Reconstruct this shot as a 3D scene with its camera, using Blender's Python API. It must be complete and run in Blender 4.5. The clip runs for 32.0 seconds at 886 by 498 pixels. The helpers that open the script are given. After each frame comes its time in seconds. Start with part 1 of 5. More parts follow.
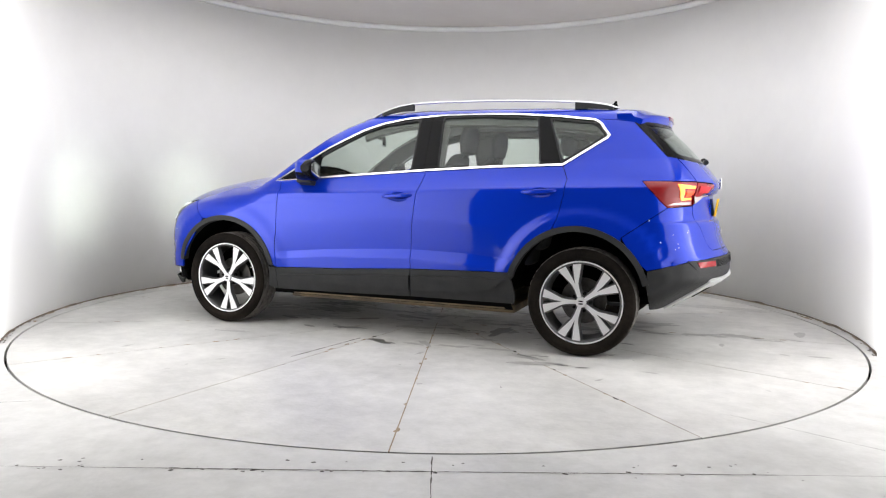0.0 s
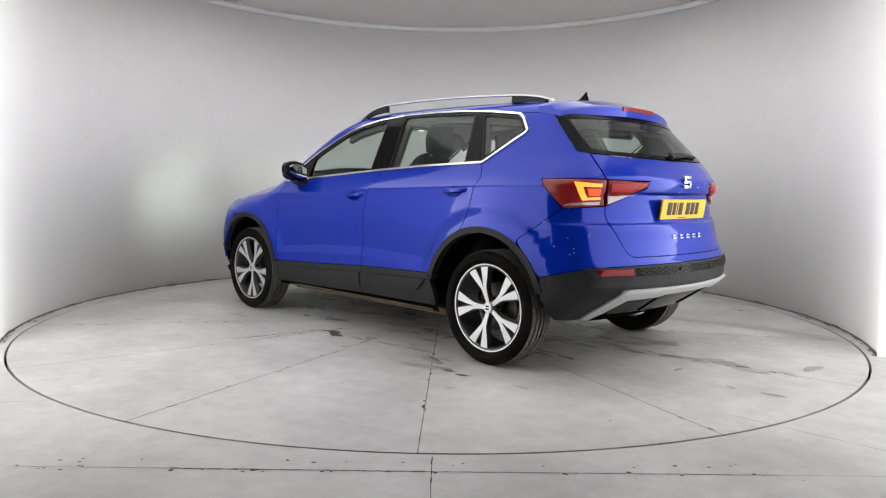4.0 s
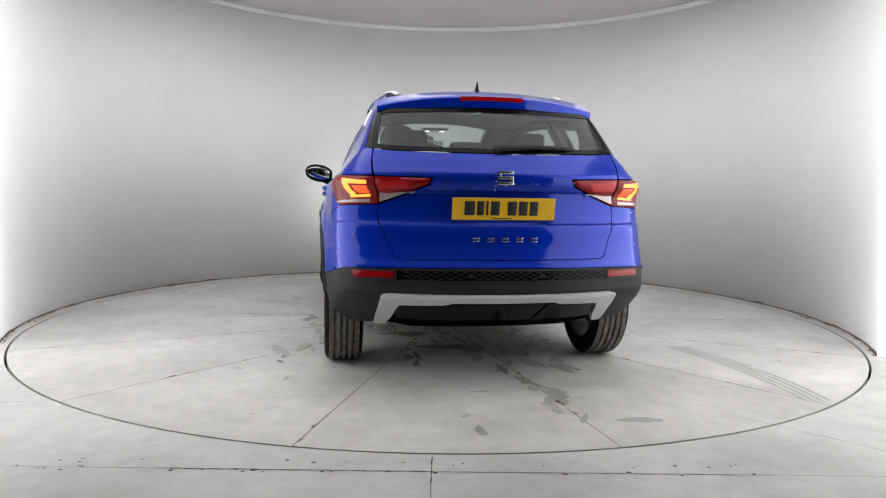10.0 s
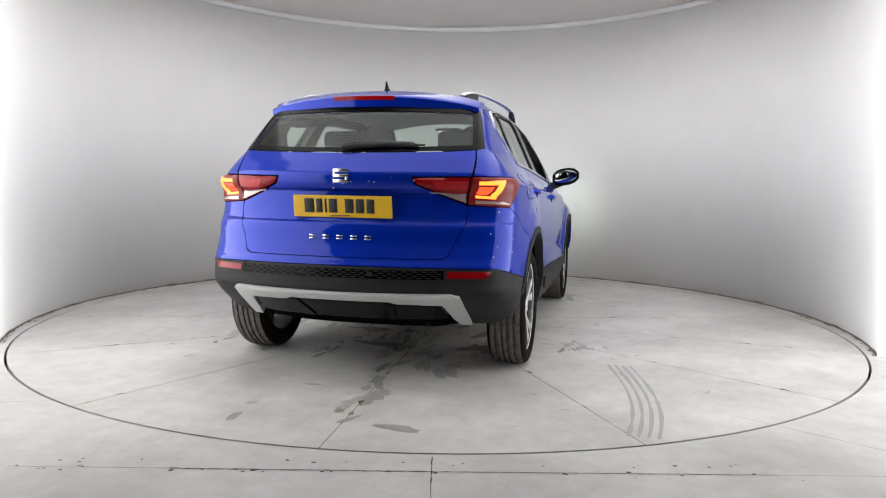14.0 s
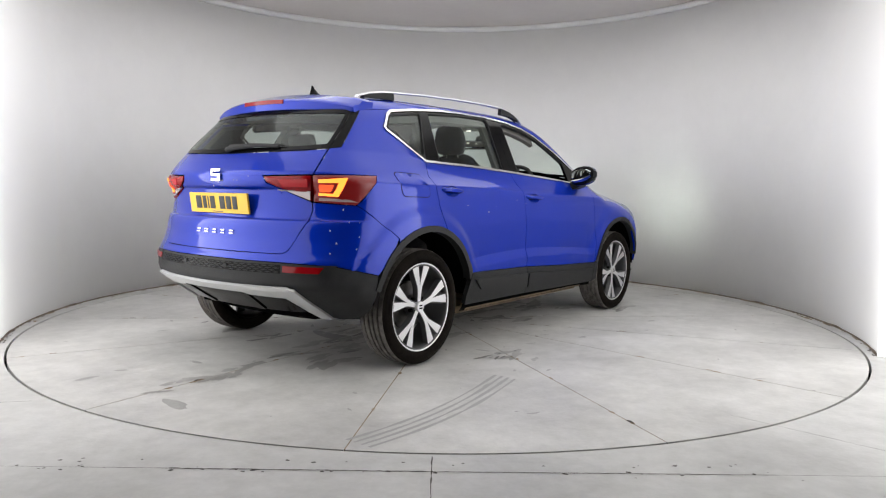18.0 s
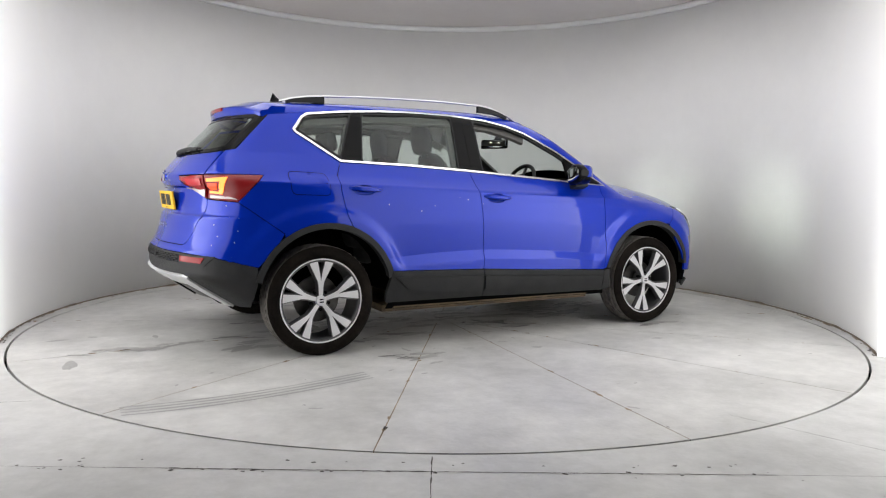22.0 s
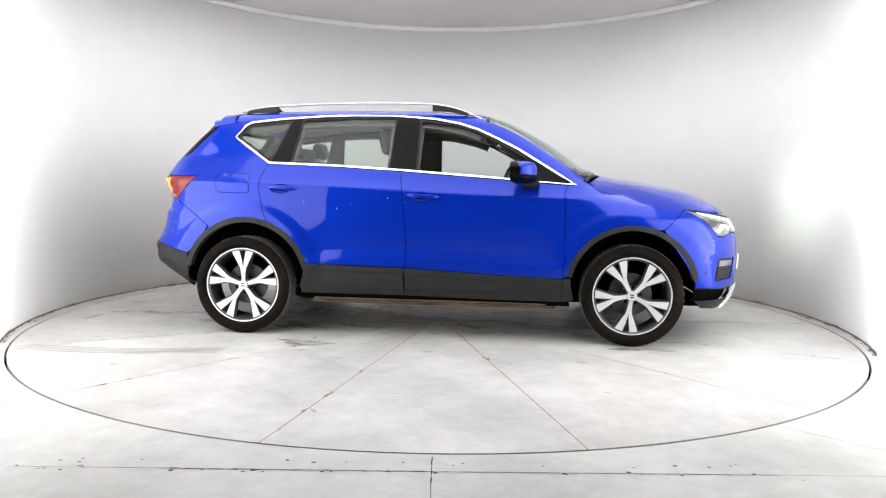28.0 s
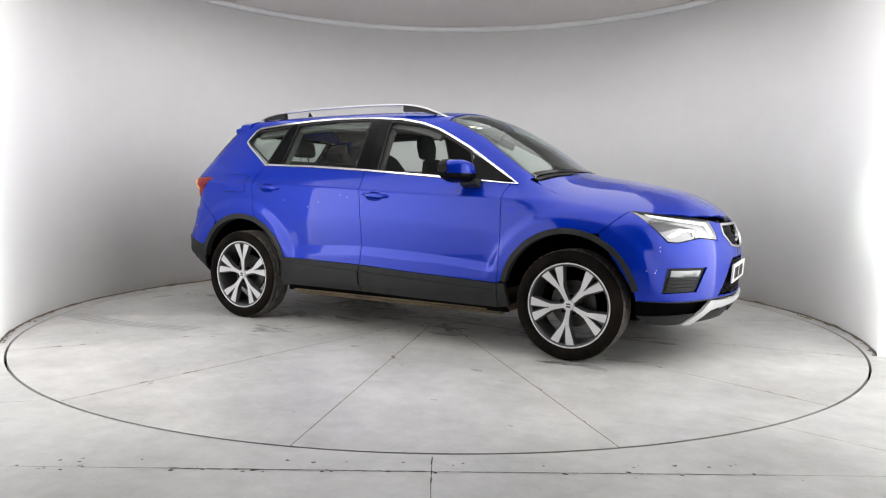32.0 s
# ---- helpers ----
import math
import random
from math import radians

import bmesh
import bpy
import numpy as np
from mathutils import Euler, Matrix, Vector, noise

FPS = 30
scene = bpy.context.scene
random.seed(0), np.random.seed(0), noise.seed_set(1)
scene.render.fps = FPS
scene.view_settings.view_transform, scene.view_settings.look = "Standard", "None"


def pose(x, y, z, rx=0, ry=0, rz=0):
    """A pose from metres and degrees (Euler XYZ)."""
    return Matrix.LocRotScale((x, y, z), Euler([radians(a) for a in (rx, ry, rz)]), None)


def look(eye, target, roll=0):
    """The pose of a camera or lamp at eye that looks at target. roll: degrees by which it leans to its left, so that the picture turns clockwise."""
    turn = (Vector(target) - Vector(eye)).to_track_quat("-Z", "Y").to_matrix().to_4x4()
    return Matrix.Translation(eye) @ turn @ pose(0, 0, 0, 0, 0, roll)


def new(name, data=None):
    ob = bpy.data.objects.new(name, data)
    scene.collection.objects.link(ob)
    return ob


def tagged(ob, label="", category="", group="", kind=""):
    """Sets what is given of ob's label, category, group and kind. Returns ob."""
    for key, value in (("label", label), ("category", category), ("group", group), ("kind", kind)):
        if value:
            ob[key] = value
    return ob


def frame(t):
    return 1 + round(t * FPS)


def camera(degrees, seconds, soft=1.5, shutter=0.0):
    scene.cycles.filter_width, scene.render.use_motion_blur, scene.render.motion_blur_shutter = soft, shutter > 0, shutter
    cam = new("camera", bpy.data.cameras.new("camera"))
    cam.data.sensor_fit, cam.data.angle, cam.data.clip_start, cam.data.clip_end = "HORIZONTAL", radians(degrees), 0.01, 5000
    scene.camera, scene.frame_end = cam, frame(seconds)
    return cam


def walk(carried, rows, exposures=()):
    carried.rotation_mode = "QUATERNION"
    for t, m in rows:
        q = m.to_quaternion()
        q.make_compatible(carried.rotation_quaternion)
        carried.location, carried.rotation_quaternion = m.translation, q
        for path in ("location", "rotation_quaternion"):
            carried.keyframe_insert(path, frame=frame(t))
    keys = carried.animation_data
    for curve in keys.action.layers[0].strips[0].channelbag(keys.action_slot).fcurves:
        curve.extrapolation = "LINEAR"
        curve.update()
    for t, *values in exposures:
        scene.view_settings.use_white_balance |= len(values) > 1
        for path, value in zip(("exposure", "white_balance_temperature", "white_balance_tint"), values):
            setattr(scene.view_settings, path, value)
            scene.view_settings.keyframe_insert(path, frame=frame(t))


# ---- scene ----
# ---- camera ----
cam = camera(63.33, 32.0, soft=1.15)
EYE = (0, -5.650, 1.023)
VIEW = look(EYE, (0.021, 0, 1.023 - 5.650 * math.tan(radians(4.842))), 0.86)
walk(cam, [(0, VIEW), (32, VIEW)],
     [(0, -.18), (1, -.42), (3, -.66), (6, -.64), (9, -.62), (12, -.32), (14, -.46), (17, -.56), (20, -.56), (23, -.62), (25, -.31), (28, .02), (29, .05), (30, -.09), (31, -.29), (32, -.53)])

# turn of the table and the car on it, degrees at each second
TURNS = [(0, 158.45), (3, 140.85), (6, 123.05), (9, 105.40), (12, 87.70), (14, 75.90), (17, 58.05), (20, 40.50),
         (23, 22.83), (25, 11.18), (28, -6.15), (30, -17.70), (32, -29.25)]

# ---- world and light ----
world = bpy.data.worlds.new("world")
scene.world = world
world.use_nodes = True
world.node_tree.nodes["Background"].inputs[0].default_value = (.9, .9, .9, 1)
world.node_tree.nodes["Background"].inputs[1].default_value = 0.02
PANEL_LIGHT = 8.2
CEILING_LIGHT = 1.85
# ---- materials ----
def material(name, colour, rough=.5, metal=0., **more):
    m = bpy.data.materials.new(name)
    m.use_nodes = True
    b = m.node_tree.nodes["Principled BSDF"]
    b.inputs["Base Color"].default_value = (*colour, 1)
    b.inputs["Roughness"].default_value, b.inputs["Metallic"].default_value = rough, metal
    for key, value in more.items():
        b.inputs[key.replace("_", " ")].default_value = value
    return m


def node(m, kind, **values):
    n = m.node_tree.nodes.new(kind)
    for key, value in values.items():
        n.inputs[key.replace("_", " ")].default_value = value
    return n


def textured(m, scale, low, high, rough=None, bump=0., bump_scale=None, detail=6., stretch=(1, 1, 1), fine=None):
    """Blend two colours by noise at two scales, in the object's own metres, with relief."""
    t, b = m.node_tree, m.node_tree.nodes["Principled BSDF"]
    co = node(m, "ShaderNodeTexCoord")
    mp = node(m, "ShaderNodeMapping", Scale=stretch)
    t.links.new(co.outputs["Object"], mp.inputs["Vector"])
    a = node(m, "ShaderNodeTexNoise", Scale=scale, Detail=detail, Roughness=.6)
    f = node(m, "ShaderNodeTexNoise", Scale=fine or scale * 14, Detail=4., Roughness=.7)
    for n in (a, f):
        t.links.new(mp.outputs[0], n.inputs["Vector"])
    mix = node(m, "ShaderNodeMath")
    mix.operation = "MULTIPLY_ADD"
    t.links.new(f.outputs["Fac"], mix.inputs[0])
    mix.inputs[1].default_value = .45
    t.links.new(a.outputs["Fac"], mix.inputs[2])
    ramp = node(m, "ShaderNodeValToRGB")
    ramp.color_ramp.elements[0].position, ramp.color_ramp.elements[1].position = .50, .95
    ramp.color_ramp.elements[0].color, ramp.color_ramp.elements[1].color = (*low, 1), (*high, 1)
    t.links.new(mix.outputs[0], ramp.inputs[0])
    t.links.new(ramp.outputs[0], b.inputs["Base Color"])
    if rough:
        r = node(m, "ShaderNodeMapRange")
        r.inputs[3].default_value, r.inputs[4].default_value = rough
        t.links.new(a.outputs["Fac"], r.inputs[0])
        t.links.new(r.outputs[0], b.inputs["Roughness"])
    if bump:
        w = node(m, "ShaderNodeTexNoise", Scale=bump_scale or scale * 20, Detail=3.)
        t.links.new(mp.outputs[0], w.inputs["Vector"])
        k = node(m, "ShaderNodeBump", Strength=bump, Distance=.01)
        t.links.new(w.outputs["Fac"], k.inputs["Height"])
        t.links.new(k.outputs[0], b.inputs["Normal"])
    return ramp


def glowing(name, colour, strength, base=(.8, .8, .8)):
    m = material(name, base, .35)
    b = m.node_tree.nodes["Principled BSDF"]
    b.inputs["Emission Color"].default_value = (*colour, 1)
    b.inputs["Emission Strength"].default_value = strength
    return m


PAINT = material("blue_paint", (.002, .024, .365), .30, .26, Specular_IOR_Level=.0, Coat_Weight=1., Coat_Roughness=.025, Coat_IOR=1.37)
BLACK_PLASTIC = material("black_plastic", (.028, .029, .031), .5, Specular_IOR_Level=.28)
textured(BLACK_PLASTIC, 9, (.010, .0104, .011), (.021, .0215, .0225), (.5, .65), .15, 900)
GLOSS_BLACK = material("gloss_black", (.004, .004, .0045), .12, Specular_IOR_Level=.09)
DARK = material("dark_inner", (.004, .004, .0042), .9, Specular_IOR_Level=.0)
CHROME = material("satin_chrome", (.80, .80, .80), .22, 1.)
SILVER = material("silver_paint", (.62, .625, .63), .40, .45)
PILLAR_GREY = material("pillar_lining", (.10, .098, .092), .85)
RUBBER = material("tyre_rubber", (.016, .016, .017), .75, Specular_IOR_Level=.03)
textured(RUBBER, 5, (.004, .0037, .0035), (.018, .0145, .012), (.6, .8), .2, 500)
TREAD = material("dusty_tread", (.03, .028, .027), .85, Specular_IOR_Level=.1)
textured(TREAD, 30, (.075, .070, .067), (.20, .184, .17), None, .3, 400)
RIM = material("machined_rim", (.74, .74, .75), .36, .65)
RIM_DARK = material("dark_rim", (.085, .085, .088), .38, .5)
STEEL = material("brake_steel", (.30, .29, .28), .45, .9)
textured(STEEL, 14, (.045, .042, .04), (.11, .105, .10), (.35, .6))


def pane(name, tint, low=.042):
    """Clear sheet glass: light passes straight through, gloss grows towards glancing angles."""
    m = bpy.data.materials.new(name)
    m.use_nodes = True
    t = m.node_tree
    t.nodes.remove(t.nodes["Principled BSDF"])
    clear = node(m, "ShaderNodeBsdfTransparent", Color=(*tint, 1))
    gloss = node(m, "ShaderNodeBsdfGlossy", Color=(.9, .95, .93, 1), Roughness=.0)
    facing = node(m, "ShaderNodeLayerWeight")
    power = node(m, "ShaderNodeMath")
    power.operation = "POWER"
    power.inputs[1].default_value = 5.
    t.links.new(facing.outputs["Facing"], power.inputs[0])
    fres = node(m, "ShaderNodeMath")
    fres.operation = "MULTIPLY_ADD"
    fres.inputs[1].default_value, fres.inputs[2].default_value = .92, low
    t.links.new(power.outputs[0], fres.inputs[0])
    mix = node(m, "ShaderNodeMixShader")
    t.links.new(fres.outputs[0], mix.inputs[0])
    t.links.new(clear.outputs[0], mix.inputs[1])
    t.links.new(gloss.outputs[0], mix.inputs[2])
    t.links.new(mix.outputs[0], t.nodes["Material Output"].inputs["Surface"])
    return m


GLASS = pane("tinted_glass", (.78, .84, .80))
GLASS_REAR = pane("rear_glass", (.58, .63, .60))
LENS_RED = material("red_lens", (.24, .003, .006), .10, 0., Specular_IOR_Level=.3)
LENS_LIT = glowing("lit_red_lens", (1., .018, .012), .08, (.13, .002, .004))
HEAD_LENS = material("head_lamp_lens", (.25, .255, .26), .22, .5, Coat_Weight=.4)
LENS_CLEAR = material("clear_lens", (.13, .135, .14), .25, .5, Coat_Weight=.4)
LENS_PALE = material("pale_lens", (.42, .36, .36), .2, .2, Coat_Weight=.6)
RED_INNER = material("red_inner", (.42, .008, .014), .2, 0., Specular_IOR_Level=.35)
FOG_LENS = material("fog_lens", (.25, .255, .26), .3, .5, Coat_Weight=.5)
LAMP_GLOW = glowing("tail_glow", (1., .30, .035), 3.2, (.25, .02, .01))
BRAKE_GLOW = glowing("tail_bar_glow", (1., .10, .02), 1.9, (.3, .01, .01))
HEAD_GLOW = glowing("head_glow", (.95, 1., .97), 1.0, (.3, .3, .3))
BEAM_GLOW = glowing("beam_glow", (.86, 1., .86), 3600.)
YELLOW = material("yellow_plate", (.78, .47, .012), .4)
WHITE_PLATE = material("white_plate", (.75, .75, .73), .4)
INK = material("plate_ink", (.012, .012, .013), .5)
CLOTH = material("seat_cloth", (.030, .030, .033), .9)
textured(CLOTH, 40, (.022, .022, .025), (.045, .045, .050), None, .2, 160)
LINING = material("roof_lining", (.40, .39, .37), .9)
TRIM = material("cabin_trim", (.030, .030, .032), .6)
textured(TRIM, 20, (.024, .024, .026), (.040, .040, .042), (.55, .75), .1, 600)
UNDER = material("underbody", (.10, .075, .05), .8)
textured(UNDER, 7, (.05, .042, .034), (.20, .14, .075), None, .3)

CEIL = material("ceiling_paint", (.70, .66, .64), .8)
textured(CEIL, 1.0, (.66, .62, .60), (.70, .67, .65))
TRIM_WHITE = material("white_trim", (.88, .88, .87), .5)
CONCRETE = material("painted_concrete", (.62, .61, .58), .5)
textured(CONCRETE, 1.6, (.39, .387, .375), (.60, .596, .58), (.32, .62), .12, 45, detail=9., fine=11)
DECK = material("turntable_deck", (.58, .57, .55), .5)
textured(DECK, 1.3, (.37, .365, .353), (.62, .613, .592), (.28, .60), .12, 40, detail=10., fine=9)
GAP = material("joint_dirt", (.06, .052, .045), .9)
RUST = material("rusty_joint", (.22, .15, .09), .9)
textured(RUST, 9, (.14, .095, .055), (.40, .31, .21))
STAIN = material("water_stain", (.25, .246, .235), .35)
textured(STAIN, 5, (.23, .226, .216), (.38, .374, .36), (.25, .5))
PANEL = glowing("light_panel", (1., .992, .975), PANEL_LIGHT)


def tall_glow(m, strength):
    """Sets the panel's glow: weaker towards its top, its foot and its camera end."""
    t = m.node_tree
    co, split, ramp = node(m, "ShaderNodeTexCoord"), node(m, "ShaderNodeSeparateXYZ"), node(m, "ShaderNodeMapRange")
    fade = node(m, "ShaderNodeFloatCurve")
    t.links.new(co.outputs["Object"], split.inputs[0])
    t.links.new(split.outputs["Z"], ramp.inputs[0])
    ramp.inputs[1].default_value, ramp.inputs[2].default_value = 0, 2.7
    c = fade.mapping.curves[0]
    c.points[0].location, c.points[1].location = (0, .32), (1, .60)
    for x, y in ((.12, .55), (.24, .88), (.42, 1.), (.62, .90)):
        c.points.new(x, y)
    fade.mapping.update()
    t.links.new(ramp.outputs[0], fade.inputs["Value"])
    ends = node(m, "ShaderNodeFloatCurve")
    along = node(m, "ShaderNodeMapRange")
    t.links.new(split.outputs["Y"], along.inputs[0])
    along.inputs[1].default_value, along.inputs[2].default_value = -1.55, 1.55
    c = ends.mapping.curves[0]
    c.points[0].location, c.points[1].location = (0, .20), (1, 1.)
    for x, y in ((.2, .27), (.5, .44), (.8, .76)):
        c.points.new(x, y)
    ends.mapping.update()
    t.links.new(along.outputs[0], ends.inputs["Value"])
    both = node(m, "ShaderNodeMath")
    both.operation = "MULTIPLY"
    t.links.new(ends.outputs[0], both.inputs[0])
    t.links.new(fade.outputs[0], both.inputs[1])
    k = node(m, "ShaderNodeMath")
    k.operation = "MULTIPLY"
    k.inputs[1].default_value = strength
    t.links.new(both.outputs[0], k.inputs[0])
    t.links.new(k.outputs[0], t.nodes["Principled BSDF"].inputs["Emission Strength"])


tall_glow(PANEL, PANEL_LIGHT)
# white wall paint; its emission stands in for light falling on the ends
GLOW_WALL = material("wall_with_added_glow", (.80, .79, .77), .7)
textured(GLOW_WALL, .8, (.81, .805, .80), (.86, .856, .85), (.55, .8), .05, 60, fine=6)


def add_wall_glow(m, strength):
    """Light put into the wall's own surface at its ends: it dies away round the curve, and is weaker at the top."""
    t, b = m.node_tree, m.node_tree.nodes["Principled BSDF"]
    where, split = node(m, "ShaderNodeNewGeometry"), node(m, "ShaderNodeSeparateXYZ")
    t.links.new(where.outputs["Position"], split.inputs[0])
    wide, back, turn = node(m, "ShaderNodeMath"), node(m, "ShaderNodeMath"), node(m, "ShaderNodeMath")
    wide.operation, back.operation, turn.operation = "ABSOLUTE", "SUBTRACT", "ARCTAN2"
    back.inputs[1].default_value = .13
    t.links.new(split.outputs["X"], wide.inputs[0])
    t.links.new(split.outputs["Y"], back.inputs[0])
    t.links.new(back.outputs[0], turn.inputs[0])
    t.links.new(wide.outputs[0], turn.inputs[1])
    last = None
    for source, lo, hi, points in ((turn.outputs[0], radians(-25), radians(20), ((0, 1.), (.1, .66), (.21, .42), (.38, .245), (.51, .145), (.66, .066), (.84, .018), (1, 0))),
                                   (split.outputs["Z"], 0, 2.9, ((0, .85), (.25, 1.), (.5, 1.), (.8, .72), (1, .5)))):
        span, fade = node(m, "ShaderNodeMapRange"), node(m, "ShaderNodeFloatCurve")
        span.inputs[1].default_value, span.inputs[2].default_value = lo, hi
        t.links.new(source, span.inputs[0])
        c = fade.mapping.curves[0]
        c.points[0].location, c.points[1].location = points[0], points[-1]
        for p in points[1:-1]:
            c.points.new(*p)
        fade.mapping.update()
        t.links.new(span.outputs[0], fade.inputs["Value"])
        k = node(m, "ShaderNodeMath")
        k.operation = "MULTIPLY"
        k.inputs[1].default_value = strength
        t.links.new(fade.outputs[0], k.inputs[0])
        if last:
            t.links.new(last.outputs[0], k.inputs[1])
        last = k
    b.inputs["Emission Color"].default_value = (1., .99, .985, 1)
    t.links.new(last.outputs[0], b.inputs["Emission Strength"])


add_wall_glow(GLOW_WALL, 1.25)
CEIL_PANEL = glowing("ceiling_light", (1., .98, .95), CEILING_LIGHT)
BACKROOM = material("dark_room", (.05, .05, .055), .8)
# ---- small builders ----
def mesh_object(name, verts, faces, mat, parent=None, smooth=False, label=""):
    me = bpy.data.meshes.new(name)
    me.from_pydata([tuple(v) for v in verts], [], [tuple(f) for f in faces])
    me.update()
    if smooth:
        me.polygons.foreach_set("use_smooth", [True] * len(me.polygons))
    me.materials.append(mat)
    ob = new(name, me)
    ob.parent = parent
    return tagged(ob, label)


def part(name, bm, mat, parent, label="", smooth=True, sharp=35):
    """Link a bmesh as one mesh object under its thing."""
    me = bpy.data.meshes.new(name)
    bmesh.ops.recalc_face_normals(bm, faces=bm.faces)
    for f in bm.faces:
        f.smooth = smooth
    for e in bm.edges:
        if len(e.link_faces) == 2 and e.calc_face_angle(0) > radians(sharp):
            e.smooth = False
    bm.to_mesh(me)
    bm.free()
    me.materials.append(mat)
    ob = new(name, me)
    ob.parent = parent
    return tagged(ob, label)


def box(bm, size, m=Matrix(), bevel=0., segments=2):
    made = bmesh.ops.create_cube(bm, size=1, matrix=m @ Matrix.Diagonal((*size, 1)))["verts"]
    if bevel:
        edges = list({e for v in made for e in v.link_edges})
        bmesh.ops.bevel(bm, geom=edges, offset=bevel, segments=segments, affect="EDGES", profile=.5)
    return bm


def tube(bm, path, radius, sides=10, squash=1., closed=False):
    """A round bar along a path."""
    path = [Vector(p) for p in path]
    rings = []
    for i, p in enumerate(path):
        a = path[i - 1] if i or closed else path[0]
        b = path[(i + 1) % len(path)] if closed or i + 1 < len(path) else path[-1]
        d = (b - a).normalized()
        u = d.cross(Vector((0, 0, 1)))
        u = u.normalized() if u.length > 1e-4 else Vector((0, 1, 0))
        v = u.cross(d)
        r = radius[i] if isinstance(radius, (list, tuple)) else radius
        rings.append([bm.verts.new(p + r * (math.cos(t) * u + squash * math.sin(t) * v))
                      for t in (2 * math.pi * k / sides for k in range(sides))])
    n = len(rings)
    for i in range(n if closed else n - 1):
        p, q = rings[i], rings[(i + 1) % n]
        for k in range(sides):
            bm.faces.new((p[k], p[(k + 1) % sides], q[(k + 1) % sides], q[k]))
    if not closed:
        bm.faces.new(rings[0][::-1])
        bm.faces.new(rings[-1])
    return bm


def lathe(bm, profile, sides=64, axis="Y", m=Matrix(), closed=False):
    """Turn a profile of (radius, along) round an axis."""
    rings = []
    for r, h in profile:
        ring = []
        for k in range(sides):
            t = 2 * math.pi * k / sides
            c, s = r * math.cos(t), r * math.sin(t)
            ring.append(bm.verts.new(m @ (Vector((c, h, s)) if axis == "Y" else Vector((c, s, h)))))
        rings.append(ring)
    n = len(rings)
    for i in range(n if closed else n - 1):
        p, q = rings[i], rings[(i + 1) % n]
        for k in range(sides):
            bm.faces.new((p[k], p[(k + 1) % sides], q[(k + 1) % sides], q[k]))
    return bm


def prism(bm, outline, z0, z1, m=Matrix()):
    """An upright block on a flat outline (x, y)."""
    low = [bm.verts.new(m @ Vector((x, y, z0))) for x, y in outline]
    high = [bm.verts.new(m @ Vector((x, y, z1))) for x, y in outline]
    n = len(outline)
    bm.faces.new(low[::-1])
    bm.faces.new(high)
    for i in range(n):
        bm.faces.new((low[i], low[(i + 1) % n], high[(i + 1) % n], high[i]))
    return bm


# ---- the room ----
TABLE_R, WALL_R, WALL_Y, WALL_H = 2.945, 3.075, .13, 2.90
WALL_END = -25.


def ring_wall(name, r0, r1, z0, z1, a0, a1, cy, mat, steps=140):
    verts, faces = [], []
    for k in range(steps + 1):
        t = radians(a0 + (a1 - a0) * k / steps)
        c, s = math.cos(t), math.sin(t)
        verts += [(r0 * c, cy + r0 * s, z0), (r0 * c, cy + r0 * s, z1), (r1 * c, cy + r1 * s, z1), (r1 * c, cy + r1 * s, z0)]
    for k in range(steps):
        a, b = 4 * k, 4 * k + 4
        for i in range(4):
            j = (i + 1) % 4
            faces.append((a + i, b + i, b + j, a + j))
    faces += [(0, 1, 2, 3), (4 * steps + 3, 4 * steps + 2, 4 * steps + 1, 4 * steps)]
    ob = mesh_object(name, verts, faces, mat)
    for f in ob.data.polygons:
        f.use_smooth = abs(f.normal.z) < .5 and f.area < 1 and f.index < 4 * steps
    return tagged(ob, kind="structure")


